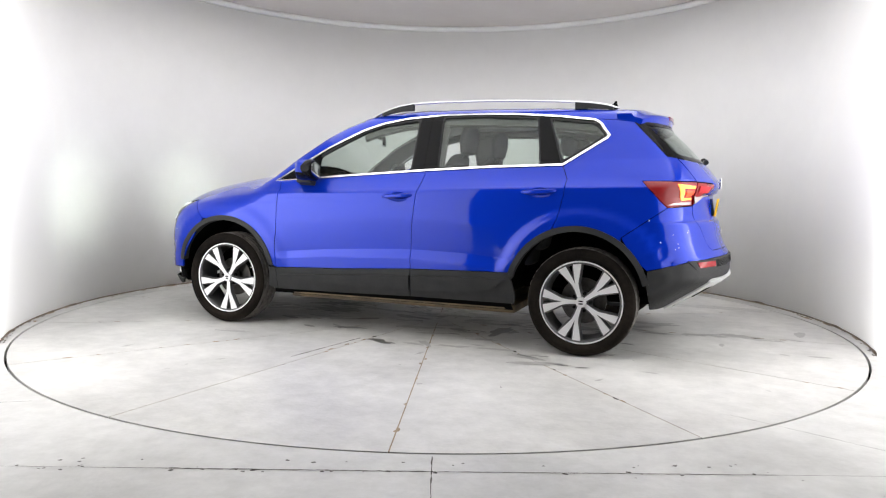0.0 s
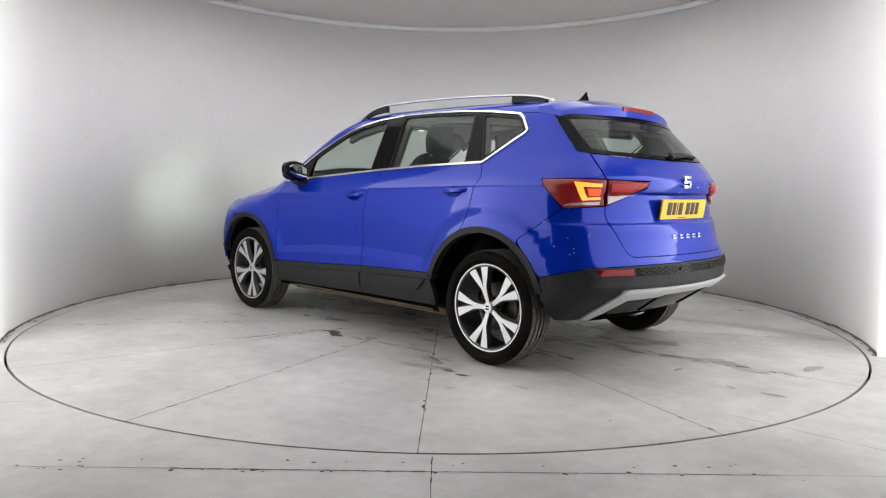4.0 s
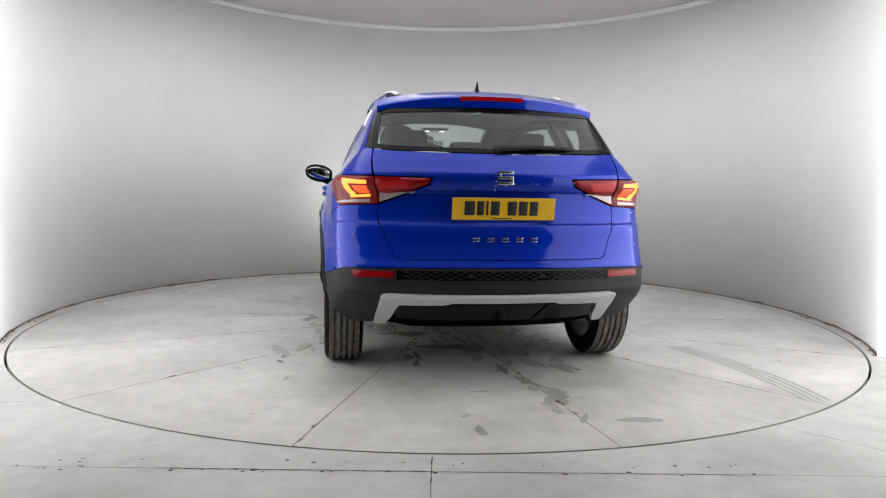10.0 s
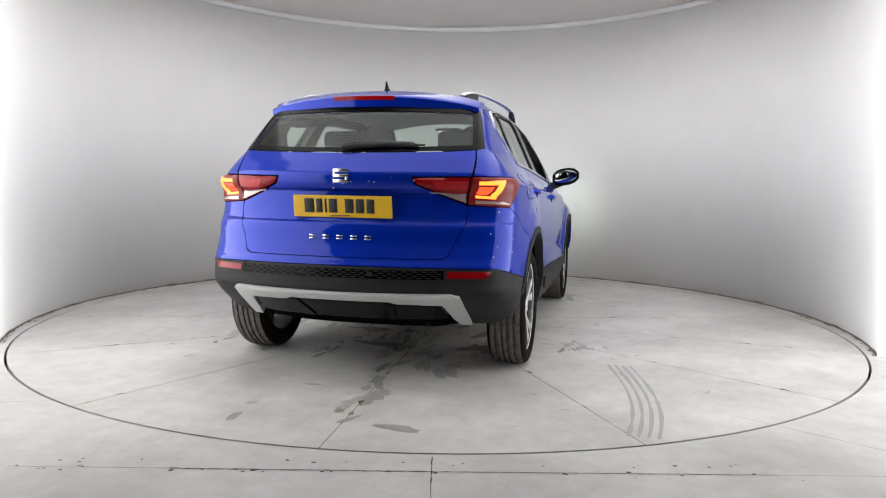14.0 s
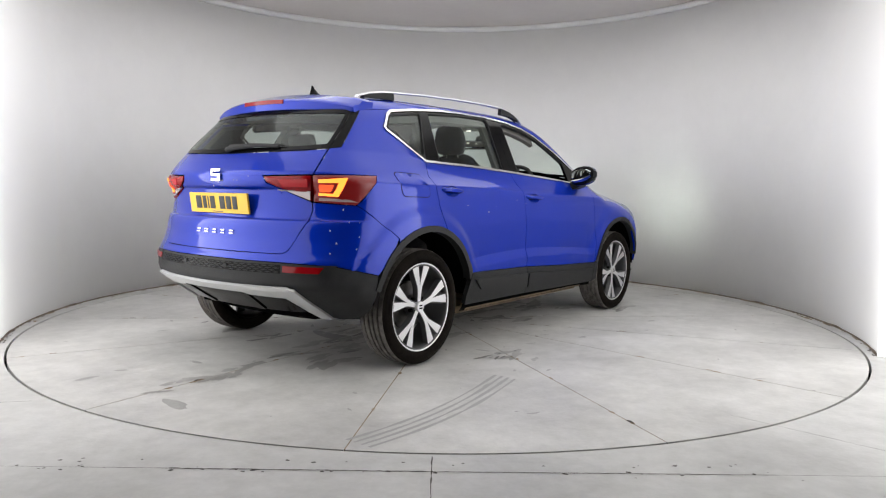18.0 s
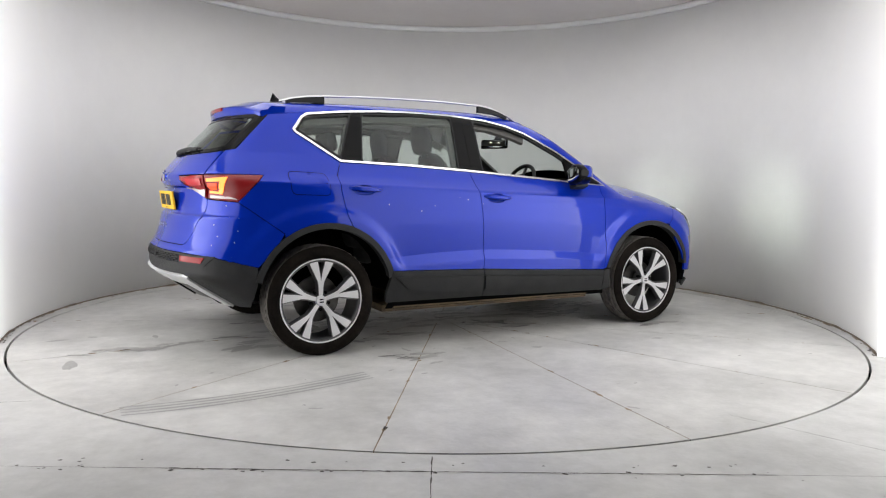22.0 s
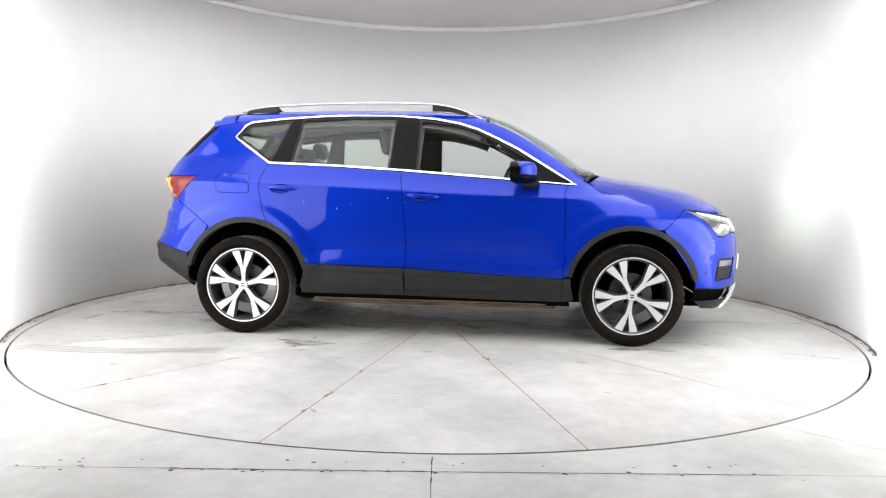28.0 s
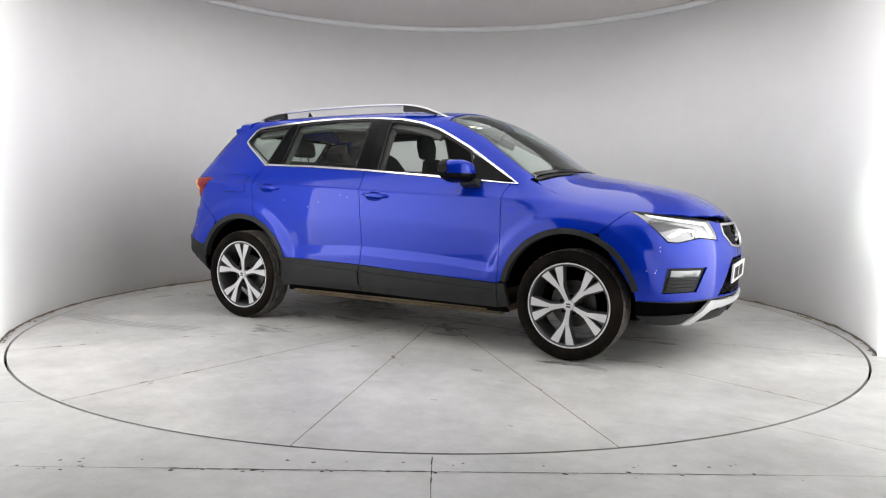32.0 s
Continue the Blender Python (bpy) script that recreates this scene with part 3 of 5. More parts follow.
def turned(kind, pts, n=5):
    """The same line on the body, from side view into degrees round the nose or the tail."""
    fine = []
    for a, b in zip(pts[:-1], pts[1:]):
        fine += [(a[0] + (b[0] - a[0]) * k / n, a[1] + (b[1] - a[1]) * k / n) for k in range(n)]
    p = cast("side", np.array(fine + [pts[-1]]))
    s = 1 if kind == "nose" else -1
    return [(math.degrees(math.atan2(q[1], s * q[0] - 1)), q[2]) for q in p]


GRILLE = [(15.6, .832), (17.2, .768), (11.8, .694), (4, .678), (-4, .678), (-11.8, .694), (-17.2, .768), (-15.6, .832)]
HANDLE_BOWLS = [[(x + .068 * math.cos(t) * (1 - .12 * math.sin(t)), z + .030 * math.sin(t) - .006) for t in (2 * math.pi * k / 24 for k in range(24))] for x, z in ((-1.045, 1.010), (-.080, .967))]
LAMP_EDGE = [(-1.655, 1.083), (-1.69, 1.045), (-1.728, 1.005), (-1.764, .965), (-1.803, .926)]
TAIL_JOINT = [(-1.803, .926), (-1.676, .835), (-1.552, .745)]
WING_JOINT = [(1.645, .909), (1.572, .841), (1.50, .774)]


def sided(pts):
    """A line round the tail, seen from the side."""
    return [(float(q[0]), float(q[2])) for q in cast("rear", np.array(pts, float))]


def build_shell():
    # doors
    rear_arc = [p for p in REAR_ARCH if p[0] > -1.135]
    door = BELT[0:3] + B_GAP[1:] + [(-.6, .494)] + rear_arc + R_GAP[:0:-1]
    rear_doors = patch("rear_door", car, PAINT, door, "side", step=.022, mirror=True, holes=[HANDLE_BOWLS[0]])
    door = BELT[2:] + F_GAP[1:] + [CLAD[2]] + B_GAP[:0:-1]
    front_doors = patch("front_door", car, PAINT, door, "side", step=.022, mirror=True, holes=[HANDLE_BOWLS[1]])
    # front wings
    wing = [(.90, 1.070), (.985, 1.092), (1.06, 1.056), (1.3, .976), (1.45, .952), *WING_JOINT] + [p for p in FRONT_ARCH if p[0] < 1.50 and p[1] > .44][::-1] + F_GAP[:1:-1]
    patch("front_wing", car, PAINT, wing, "side", step=.018, mirror=True)
    # rear quarters
    quarter = R_GAP + [p for p in REAR_ARCH if -1.55 < p[0] < -1.135] + [*TAIL_JOINT[::-1], *LAMP_EDGE[-2::-1], (-1.80, 1.085), *sided([(34.5, 1.085), (35.2, 1.115), (35.9, 1.143), (37.0, 1.19), (37.9, 1.226), (41.3, 1.235), (44.2, 1.35), (47.1, 1.452)]), (-1.44, 1.468), (-1.335, 1.472), (-1.375, 1.448), (-1.437, 1.366), (-1.425, 1.345)]
    patch("rear_quarter", car, PAINT, quarter, "side", step=.02, mirror=True)
    # roof and pillars
    rim = [(.30, 47.2), (.15, 50.0), (-.026, 51.9), (-.31, 53.4), (-.6, 53.4), (-.83, 52.8), (-1.1, 51.4), (-1.335, 49.5), (-1.44, 49.3), (-1.60, 49.0)]
    roof = rim + [(-1.62, 70), (-1.63, 90)]
    roof = roof + [(x, 180 - a) for x, a in roof[-2::-1]] + [(.33, 128), (.315, 110), (.30, 90), (.315, 70), (.33, 52.0)]
    patch("roof", car, PAINT, roof, "hoop", step=.045, inset=0)
    pillar = [(.946, 21.0), (.825, 27.3), (.56, 38.4), (.40, 44.2), (.30, 47.2), (.33, 52.0), (.36, 51.9), (.626, 44.8), (.85, 34.6), (1.006, 27.4), (.985, 24.4)]
    patch("front_pillar", car, PAINT, pillar, "hoop", step=.03, inset=0, mirror=True)
    half = [(1.150, 0), (1.135, .35), (1.06, .64), (1.035, .70), (1.06, .715), (1.3, .762), (1.45, .775), (1.64, .78), (1.80, .695), (1.94, .52), (2.02, .32), (2.058, .10), (2.062, 0)]
    hood = half + [(x, -y) for x, y in half[-2:0:-1]]
    patch("bonnet", car, PAINT, hood, "top", step=.04)
    # screens
    edge = [(.362, 52.4), (.626, 45.4), (.85, 35.3), (1.004, 28.2), (1.07, 45), (1.11, 65), (1.12, 90)]
    screen = edge + [(x, 180 - a) for x, a in edge[-2::-1]] + [(.325, 110), (.31, 90), (.325, 70)]
    patch("windscreen", car, GLASS, screen, "hoop", lift=-.004, thick=.004, step=.05)
    frit = ribbon([(.995, 30.0), (1.062, 46), (1.10, 66), (1.108, 90), (1.10, 114), (1.062, 134), (.995, 150)], .034, "hoop")
    patch("windscreen_border", car, GLOSS_BLACK, frit, "hoop", lift=.001, thick=.003, inset=0)
    cowl = ribbon([(1.02, 27.0), (1.09, 45), (1.130, 66), (1.140, 90), (1.13, 114), (1.09, 135), (1.02, 153)], .024, "hoop")
    patch("cowl", car, BLACK_PLASTIC, cowl, "hoop", lift=-.006, thick=.01, inset=0)
    edge = [(44.3, 1.452), (41.5, 1.345), (37.9, 1.224), (30, 1.214), (15, 1.206), (0, 1.203)]
    glass = edge + [(-a, z) for a, z in edge[-2::-1]] + [(-22, 1.458), (0, 1.462), (22, 1.458)]
    hole = shrink([(a * radians(1.), z) for a, z in soft(glass, .6, only=(0, 2, 8, 10))], .026)
    hole = [(a / radians(1.), z) for a, z in hole]
    patch("rear_window_border", car, GLOSS_BLACK, glass, "rear", lift=.001, thick=.004, step=.05, holes=[hole])
    patch("rear_window", car, GLASS_REAR, hole, "rear", lift=-.002, thick=.004, step=.05, inset=0)
    # tailgate
    edge = [(37.7, 1.222), (35.8, 1.14), (34.4, 1.083), (19.2, 1.076), (20.1, 1.038), (33.8, .939), (34.2, .90), (33.3, .845), (31.2, .785), (29.4, .72), (28.2, .684), (26.4, .667)]
    gate = edge + [(-a, z) for a, z in edge[::-1]] + [(-30, 1.212), (-15, 1.204), (0, 1.201), (15, 1.204), (30, 1.212)]
    patch("tailgate", car, PAINT, gate, "rear", step=.035)
    # rear bumper
    edge = [(26.4, .667), (28.2, .684), (31.2, .785), (33.3, .845), (34.2, .90), (33.9, .938), *turned("rear", TAIL_JOINT)]
    edge += [(57.5, .70), (55.0, .62), (51.8, .553), (46, .585), (40, .615), (27, .624), (8, .627)]
    patch("rear_bumper", car, PAINT, edge + [(-a, z) for a, z in edge[::-1]], "rear", step=.035)
    edge = [(8, .627), (27, .624), (40, .615), (46, .585), (51.8, .553), (51.5, .45), (50.0, .37), (47, .305), (42, .296), (39, .303), (33, .345), (28, .375), (15, .38)]
    patch("bumper_lower", car, BLACK_PLASTIC, edge + [(-a, z) for a, z in edge[::-1]], "rear", step=.04)
    # front bumper with its openings
    edge = [(0, .832), (10, .836), (17.2, .842), (21.6, .855), (21.3, .738), (30.5, .755), (39.0, .731), (42.4, .736), *turned("nose", WING_JOINT), (58, .66), (54.5, .55), (51.3, .44), (50.8, .400), (35, .390), (21.5, .392), (8, .392)]
    front = edge + [(-a, z) for a, z in edge[:0:-1]]
    grille = GRILLE
    low = [(10.8, .622), (20.5, .405), (-20.5, .405), (-10.8, .622)]
    fog = [(42.3, .588), (27.6, .583), (31.8, .447), (43.9, .447)]
    holes = [grille, low, fog, [(-a, z) for a, z in fog]]
    patch("front_bumper", car, PAINT, front, "nose", step=.035, holes=holes)
    edge = [(50.8, .396), (35, .387), (21.5, .389), (8, .389), (0, .389), (0, .255), (10, .25), (28, .250), (40, .248), (47, .262), (50.2, .31)]
    patch("bumper_chin", car, BLACK_PLASTIC, edge + [(-a, z) for a, z in edge[::-1] if a], "nose", step=.04)
    return rear_doors, front_doors


REAR_DOORS, FRONT_DOORS = build_shell()


def build_inner():
    """The dark body behind the panels' joints, the wheel housings and the floor."""
    edge = [(-1.88, .50)] + arc(-1.285, .362, .425, 172, -12) + [(-.88, .24), (.92, .24)] + arc(1.310, .370, .41, 190, -10) + [(1.80, .30), (1.85, .85), (1.55, .90), (1.2, 1.0), (.97, 1.03), (.3, 1.08), (-.3, 1.12), (-1.15, 1.16), (-1.5, 1.2), (-1.80, 1.2), (-1.93, 1.05), (-1.95, .6)]
    patch("inner_side", car, DARK, edge, "side", lift=-.022, thick=.003, inset=0, mirror=True, step=.08)
    edge = [(-46, .30), (-46, 1.05), (-37, 1.19), (0, 1.18), (37, 1.19), (46, 1.05), (46, .30), (30, .24), (-30, .24)]
    patch("inner_tail", car, DARK, edge, "rear", lift=-.03, thick=.003, inset=0, step=.08)
    edge = [(-50, .26), (-50, .84), (-35, .84), (0, .84), (35, .84), (50, .84), (50, .26), (30, .24), (-30, .24)]
    patch("inner_nose", car, DARK, edge, "nose", lift=-.045, thick=.003, inset=0, step=.08)
    edge = [(1.0, -.68), (1.0, .68), (1.5, .74), (1.95, .42), (2.0, 0), (1.95, -.42), (1.5, -.74)]
    patch("inner_bonnet", car, DARK, edge, "top", lift=-.03, thick=.003, inset=0, step=.1)
    edge = [(.33, 52), (.28, 46.2), (.15, 48.6), (-.026, 50.5), (-.31, 52), (-.6, 52), (-.83, 51.4), (-1.1, 50), (-1.335, 48.1), (-1.44, 47.9), (-1.60, 47.6)]
    patch("headlining", car, LINING, edge + [(x, 180 - a) for x, a in edge[::-1]], "hoop", lift=-.016, thick=.004, inset=0, step=.1, label="pale grey headlining")
    bm = bmesh.new()
    box(bm, (1.70, 1.50, .05), pose(-.02, 0, .24), .01)
    part("floor_pan", bm, UNDER, car, "dusty brown underbody")
    for x, l, z in ((1.38, 1.0, .25), (-1.37, .95, .32)):
        bm = bmesh.new()
        box(bm, (l, .98, .05), pose(x, 0, z), .01)
        part("under_tray", bm, DARK, car, "black under-tray")
    for s in (1, -1):
        bm = bmesh.new()
        box(bm, (1.60, .04, .05), pose(-.03, s * .81, .275), .01)
        part("sill_flange", bm, UNDER, car, "rust-dusted sill edge")
    for x, z, r in ((-1.285, .362, .425), (1.310, .370, .41)):
        for s in (1, -1):
            bm = bmesh.new()
            rows = []
            for y in (.50, .62, .74, .865):
                rows.append([bm.verts.new((x + r * math.cos(radians(a)), s * y, z + r * math.sin(radians(a)))) for a in range(0, 179, 8)])
            for p, q in zip(rows[:-1], rows[1:]):
                for i in range(len(p) - 1):
                    bm.faces.new((p[i], p[i + 1], q[i + 1], q[i]))
            bm.faces.new(rows[0])
            part("wheel_housing", bm, DARK, car)


build_inner()


def build_cladding():
    rear = [(-.866, .500), (-.189, .485), (-.184, .300), (-.90, .300), (-.905, .36)]
    front = [(-.189, .485), (.323, .459), (.862, .440), (.862, .286), (.324, .290), (-.184, .300)]
    patch("rear_door_cladding", car, BLACK_PLASTIC, rear, "side", lift=.010, thick=.03, mirror=True)
    patch("front_door_cladding", car, BLACK_PLASTIC, front, "side", lift=.010, thick=.03, mirror=True)
    for loop in ([(-.845, .462), (-.195, .446), (-.192, .345), (-.60, .352), (-.76, .385)], [(-.183, .446), (.40, .418), (.83, .396), (.70, .366), (.40, .352), (-.180, .345)]):
        patch("cladding_ridge", car, BLACK_PLASTIC, loop, "side", lift=.024, thick=.018, mirror=True, step=.03)
    end = [(.862, .440), (.915, .445), (.92, .40), (.94, .30), (.862, .286)]
    patch("wing_cladding", car, BLACK_PLASTIC, end, "side", lift=.010, thick=.03, mirror=True)
    for cx, cz, r0, r1, a0, a1 in ((-1.285, .362, .410, .446, 14, 166), (1.310, .370, .397, .431, 12, 168)):
        outer, inner = arc(cx, cz, r1, a0, a1, 40), arc(cx, cz, r0, a1, a0, 40)
        patch("arch_trim", car, BLACK_PLASTIC, outer + inner, "side", lift=.006, thick=.05, mirror=True, inset=0, step=.03)


build_cladding()


def build_side_glass():
    inner = shrink(BELT + CHROME_TOP[1:], .013)
    patch("window_chrome", car, CHROME, BELT + CHROME_TOP[1:], "side", lift=.007, thick=.02, inset=0, mirror=True, holes=[inner], step=.03)
    # pillars in gloss black
    patch("centre_pillar", car, GLOSS_BLACK, [(-.290, 1.512), (-.215, 1.512), (-.222, 1.14), (-.315, 1.145)], "side", lift=.002, thick=.02, inset=.001, mirror=True)
    patch("centre_pillar", car, GLOSS_BLACK, [(-.215, 1.512), (-.130, 1.505), (-.135, 1.132), (-.222, 1.14)], "side", lift=.002, thick=.02, inset=.001, mirror=True)
    patch("rear_divider", car, GLOSS_BLACK, [(-1.035, 1.49), (-.965, 1.495), (-1.02, 1.18), (-1.15, 1.185)], "side", lift=.001, thick=.02, inset=0, mirror=True)
    patch("mirror_sail", car, GLOSS_BLACK, [(.60, 1.25), (.905, 1.075), (.60, 1.09)], "side", lift=.001, thick=.02, inset=0, mirror=True)
    front = [(-.130, 1.500), (.15, 1.461), (.28, 1.418), (.54, 1.285), (.62, 1.238), (.62, 1.078), (.342, 1.098), (-.135, 1.127)]
    patch("front_window", car, GLASS, front, "side", lift=-.010, thick=.004, inset=0)
    rear = [(-1.02, 1.172), (-.965, 1.495), (-.6, 1.513), (-.290, 1.513), (-.315, 1.142), (-.7, 1.162)]
    patch("rear_side_window", car, GLASS, rear, "side", lift=-.008, thick=.004, inset=0, mirror=True)
    quarter = [(-1.15, 1.195), (-1.035, 1.488), (-1.32, 1.452), (-1.36, 1.435), (-1.415, 1.362)]
    patch("quarter_window", car, GLASS, quarter, "side", lift=-.006, thick=.004, inset=0, mirror=True)
    # window seals
    for loop, w in ((front, .010), (rear, .008), (quarter, .009)):
        hole = soft(shrink(loop, w), .03 if loop is front else .02)
        patch("window_seal", car, BLACK_PLASTIC, loop, "side", lift=.0, thick=.02, inset=0, mirror=True, holes=[hole])


build_side_glass()


def build_lamps():
    outer = [(34.5, 1.081), (45, 1.083), *turned("rear", LAMP_EDGE), (34.3, .941)]
    inner = [(34.1, 1.080), (19.5, 1.073), (20.4, 1.041), (33.8, .942)]
    for loop in (outer, inner):
        lamp = patch("tail_lamp", car, LENS_LIT if loop is outer else LENS_RED, loop, "rear", lift=.002, thick=.03, step=.03, mirror=True, crown=.012, label="red and clear tail lamp, lit")
        if loop is outer:
            patch("lamp_glow", lamp, LAMP_GLOW, [(36.2, 1.060), (43.4, 1.062), (41.2, .968), (36.0, .974), (36.0, .988), (39.9, .983), (41.3, 1.044), (36.2, 1.044)], "rear", lift=.0155, thick=.004, mirror=True, inset=0, step=.02)
            patch("lamp_bar", lamp, BRAKE_GLOW, [(36.3, 1.035), (40.2, 1.035), (39.2, .996), (36.2, 1.000)], "rear", lift=.0145, thick=.004, mirror=True, inset=0, step=.02)
            patch("clear_lens", lamp, LENS_PALE, [(36.0, .962), (43.8, .955), (46.2, .940), (36.0, .946)], "rear", lift=.0105, thick=.004, mirror=True, inset=0, step=.02)
        else:
            patch("clear_lens", lamp, LENS_PALE, [(24.0, 1.012), (33.6, 1.005), (33.6, .948)], "rear", lift=.0145, thick=.004, mirror=True, inset=0, step=.02)
            patch("lamp_bar", lamp, RED_INNER, [(24.5, 1.058), (33.2, 1.060), (33.2, 1.022), (26.0, 1.022)], "rear", lift=.0135, thick=.004, mirror=True, inset=0, step=.02)
    patch("reflector", car, LENS_RED, [(27.4, .609), (38.3, .608), (37.0, .571), (27.4, .572)], "rear", lift=.008, thick=.02, mirror=True, crown=.004, label="red rear reflector")
    # head lamps
    head = [(50.3, .907), (46.3, .900), (35.4, .878), (21.9, .856), (21.6, .740), (30.5, .757), (39.0, .733), (42.3, .738)]
    lamp = patch("head_lamp", car, HEAD_LENS, head, "nose", lift=.002, thick=.03, step=.03, mirror=True, holes=[[(32.5 + 1.15 * math.cos(t), .778 + .020 * math.sin(t)) for t in (2 * math.pi * k / 20 for k in range(20))]], label="clear LED head lamp, lit")
    for s, ob in zip((1, -1), lamp):
        c = cast("nose", np.array([[32.5, .778]]))[0] * (1, s, 1)
        m = Matrix.Translation(c) @ Matrix.Rotation(radians(92), 4, "Y")
        bm = bmesh.new()
        lathe(bm, [(.001, -.032), (.018, -.032), (.018, -.036), (.001, -.036)], 20, "Z", m)
        part("beam_lamp", bm, BEAM_GLOW, ob, "lit head lamp beam")
        bm = bmesh.new()
        lathe(bm, [(.001, -.0385), (.0185, -.0375), (.0185, .004), (.021, .004), (.021, -.040), (.001, -.0405)], 24, "Z", m)
        part("beam_hood", bm, RIM, ob)
    patch("lamp_shade", lamp, GLOSS_BLACK, [(49.8, .905), (46.3, .899), (35.4, .877), (22.2, .855), (22.4, .846), (35.4, .868), (47.5, .888)], "nose", lift=.004, thick=.004, mirror=True, inset=0, step=.02)
    patch("day_light", lamp, HEAD_GLOW, [(46.6, .886), (35.8, .859), (24.6, .837), (23.6, .762), (25.6, .763), (26.6, .821), (36.3, .845), (45.8, .872)], "nose", lift=.006, thick=.004, mirror=True, inset=0, step=.02)
    patch("lamp_pocket", lamp, RIM_DARK, [(46.8, .852), (36.6, .824), (30.2, .802), (30.8, .795), (37.5, .815), (44.6, .790), (46.6, .83)], "nose", lift=.004, thick=.003, mirror=True, inset=0, step=.02)
    patch("lamp_arrow", lamp, HEAD_GLOW, [(42.6, .768), (37.5, .810), (30.8, .800), (36.6, .789), (40.9, .758)], "nose", lift=.005, thick=.004, mirror=True, inset=0, step=.02)
    # fog lamps
    patch("fog_surround", car, BLACK_PLASTIC, [(42.3, .588), (27.6, .583), (31.8, .447), (43.9, .447)], "nose", lift=-.012, thick=.02, mirror=True, inset=0)
    patch("fog_lamp", car, FOG_LENS, [(41.3, .577), (29.6, .571), (31.0, .525), (41.6, .537)], "nose", lift=-.004, thick=.02, mirror=True, crown=.004)


build_lamps()
# ---- wheels ----
def build_wheel(x, s, turn):
    wheel = new("wheel")
    wheel.parent = car
    wheel.matrix_basis = pose(x, s * .787, .336)
    tagged(wheel, "ten-blade machined alloy wheel with dark pockets")
    half = [(.252, .078), (.259, .092), (.266, .100), (.273, .1045), (.275, .1065), (.287, .1075), (.300, .1065), (.302, .1045), (.308, .104), (.322, .096), (.331, .084), (.3355, .072), (.336, .060),
            (.336, .058), (.322, .057), (.322, .046), (.336, .045), (.336, .022), (.322, .021), (.322, .010), (.336, .009)]
    side, run = half[:[r for r, h in half].index(.331) + 1], half[[r for r, h in half].index(.331):]
    bm = bmesh.new()
    for g in (1, -1):
        lathe(bm, [(r, g * h) for r, h in side], 72)
    tyre = part("tyre", bm, RUBBER, wheel, "black tyre", sharp=50)
    bm = bmesh.new()
    lathe(bm, run + [(r, -h) for r, h in run[::-1]], 144)
    # cross grooves in the shoulder blocks
    for v in bm.verts:
        k = round(math.atan2(v.co.z, v.co.x) / (2 * math.pi) * 144)
        if k % 3 == 0 and .054 < abs(v.co.y) < .08 and math.hypot(v.co.x, v.co.z) > .33:
            v.co.x, v.co.z = v.co.x * .981, v.co.z * .981
    part("tread", bm, TREAD, tyre, "dusty grooved tread", sharp=40)
    f = s * 1.0
    bm = bmesh.new()
    lathe(bm, [(r, h * f) for r, h in ((.228, -.09), (.230, .02), (.234, .070), (.238, .082), (.242, .086), (.256, .088), (.259, .082), (.254, .06), (.254, -.09))], 72)
    part("rim", bm, RIM_DARK, wheel, "dark rim barrel")
    bm = bmesh.new()
    lathe(bm, [(r, h * f) for r, h in ((.2475, .0845), (.249, .0886), (.2565, .0895), (.2595, .084))], 72)
    part("rim_lip", bm, RIM, wheel, "machined rim lip")
    bm = bmesh.new()
    lathe(bm, [(r, h * f) for r, h in ((.001, -.01), (.142, -.01), (.142, -.03), (.001, -.02))], 48)
    part("brake_disc", bm, STEEL, wheel, "worn steel brake disc")
    bm = bmesh.new()
    lathe(bm, [(r, h * f) for r, h in ((.001, .060), (.044, .058), (.062, .040), (.066, .01), (.001, .0))], 40)
    part("hub", bm, RIM_DARK, wheel)
    for k in range(5):
        a = turn + 72 * k
        for g in (1, -1):
            # one blade of the V, flat machined face over a dark flank
            line = [(.022, 14.0, .012), (.045, 8.0, .0125), (.08, 5.0, .0140), (.118, 4.9, .0190), (.165, 8.6, .034), (.21, 11.0, .045), (.249, 12.2, .054)]
            for name, mat, depth, grow in (("spoke", RIM_DARK, -.002, .004), ("spoke_face", RIM, .0, 0.)):
                bm = bmesh.new()
                rows = []
                for r, da, w in line:
                    t = radians(a + g * da)
                    c = Vector((math.cos(t), 0, math.sin(t)))
                    n = Vector((-math.sin(t), 0, math.cos(t)))
                    out = .068 + .014 * (r / .226) + depth
                    q = w / 2 + grow
                    low = .028 if name == "spoke" else .004
                    y0, y1 = f * out, f * (out - low)
                    rows.append([bm.verts.new(c * r + n * e + Vector((0, y, 0))) for e, y in ((-q, y0), (q, y0), (q + low * .3, y1), (-q - low * .3, y1))])
                for p, q in zip(rows[:-1], rows[1:]):
                    for i in range(4):
                        bm.faces.new((p[i], p[(i + 1) % 4], q[(i + 1) % 4], q[i]))
                bm.faces.new(rows[0])
                bm.faces.new(rows[-1])
                part(name, bm, mat, wheel, sharp=20)
        t = radians(a + 36)
        bm = bmesh.new()
        lathe(bm, [(.001, .064 * f), (.009, .064 * f), (.010, .04 * f)], 8, m=Matrix.Translation((.056 * math.cos(t), 0, .056 * math.sin(t))))
        part("wheel_bolt", bm, GLOSS_BLACK, wheel)
    bm = bmesh.new()
    lathe(bm, [(r, h * f) for r, h in ((.001, .084), (.029, .0835), (.032, .080), (.034, .06))], 32)
    part("hub_cap", bm, RIM, wheel, "small silver hub cap")
    bm = bmesh.new()
    for dz in (.008, -.008):
        box(bm, (.026, .003, .008), pose(0, f * .0838, dz), .001)
    part("cap_mark", bm, GLOSS_BLACK, wheel)


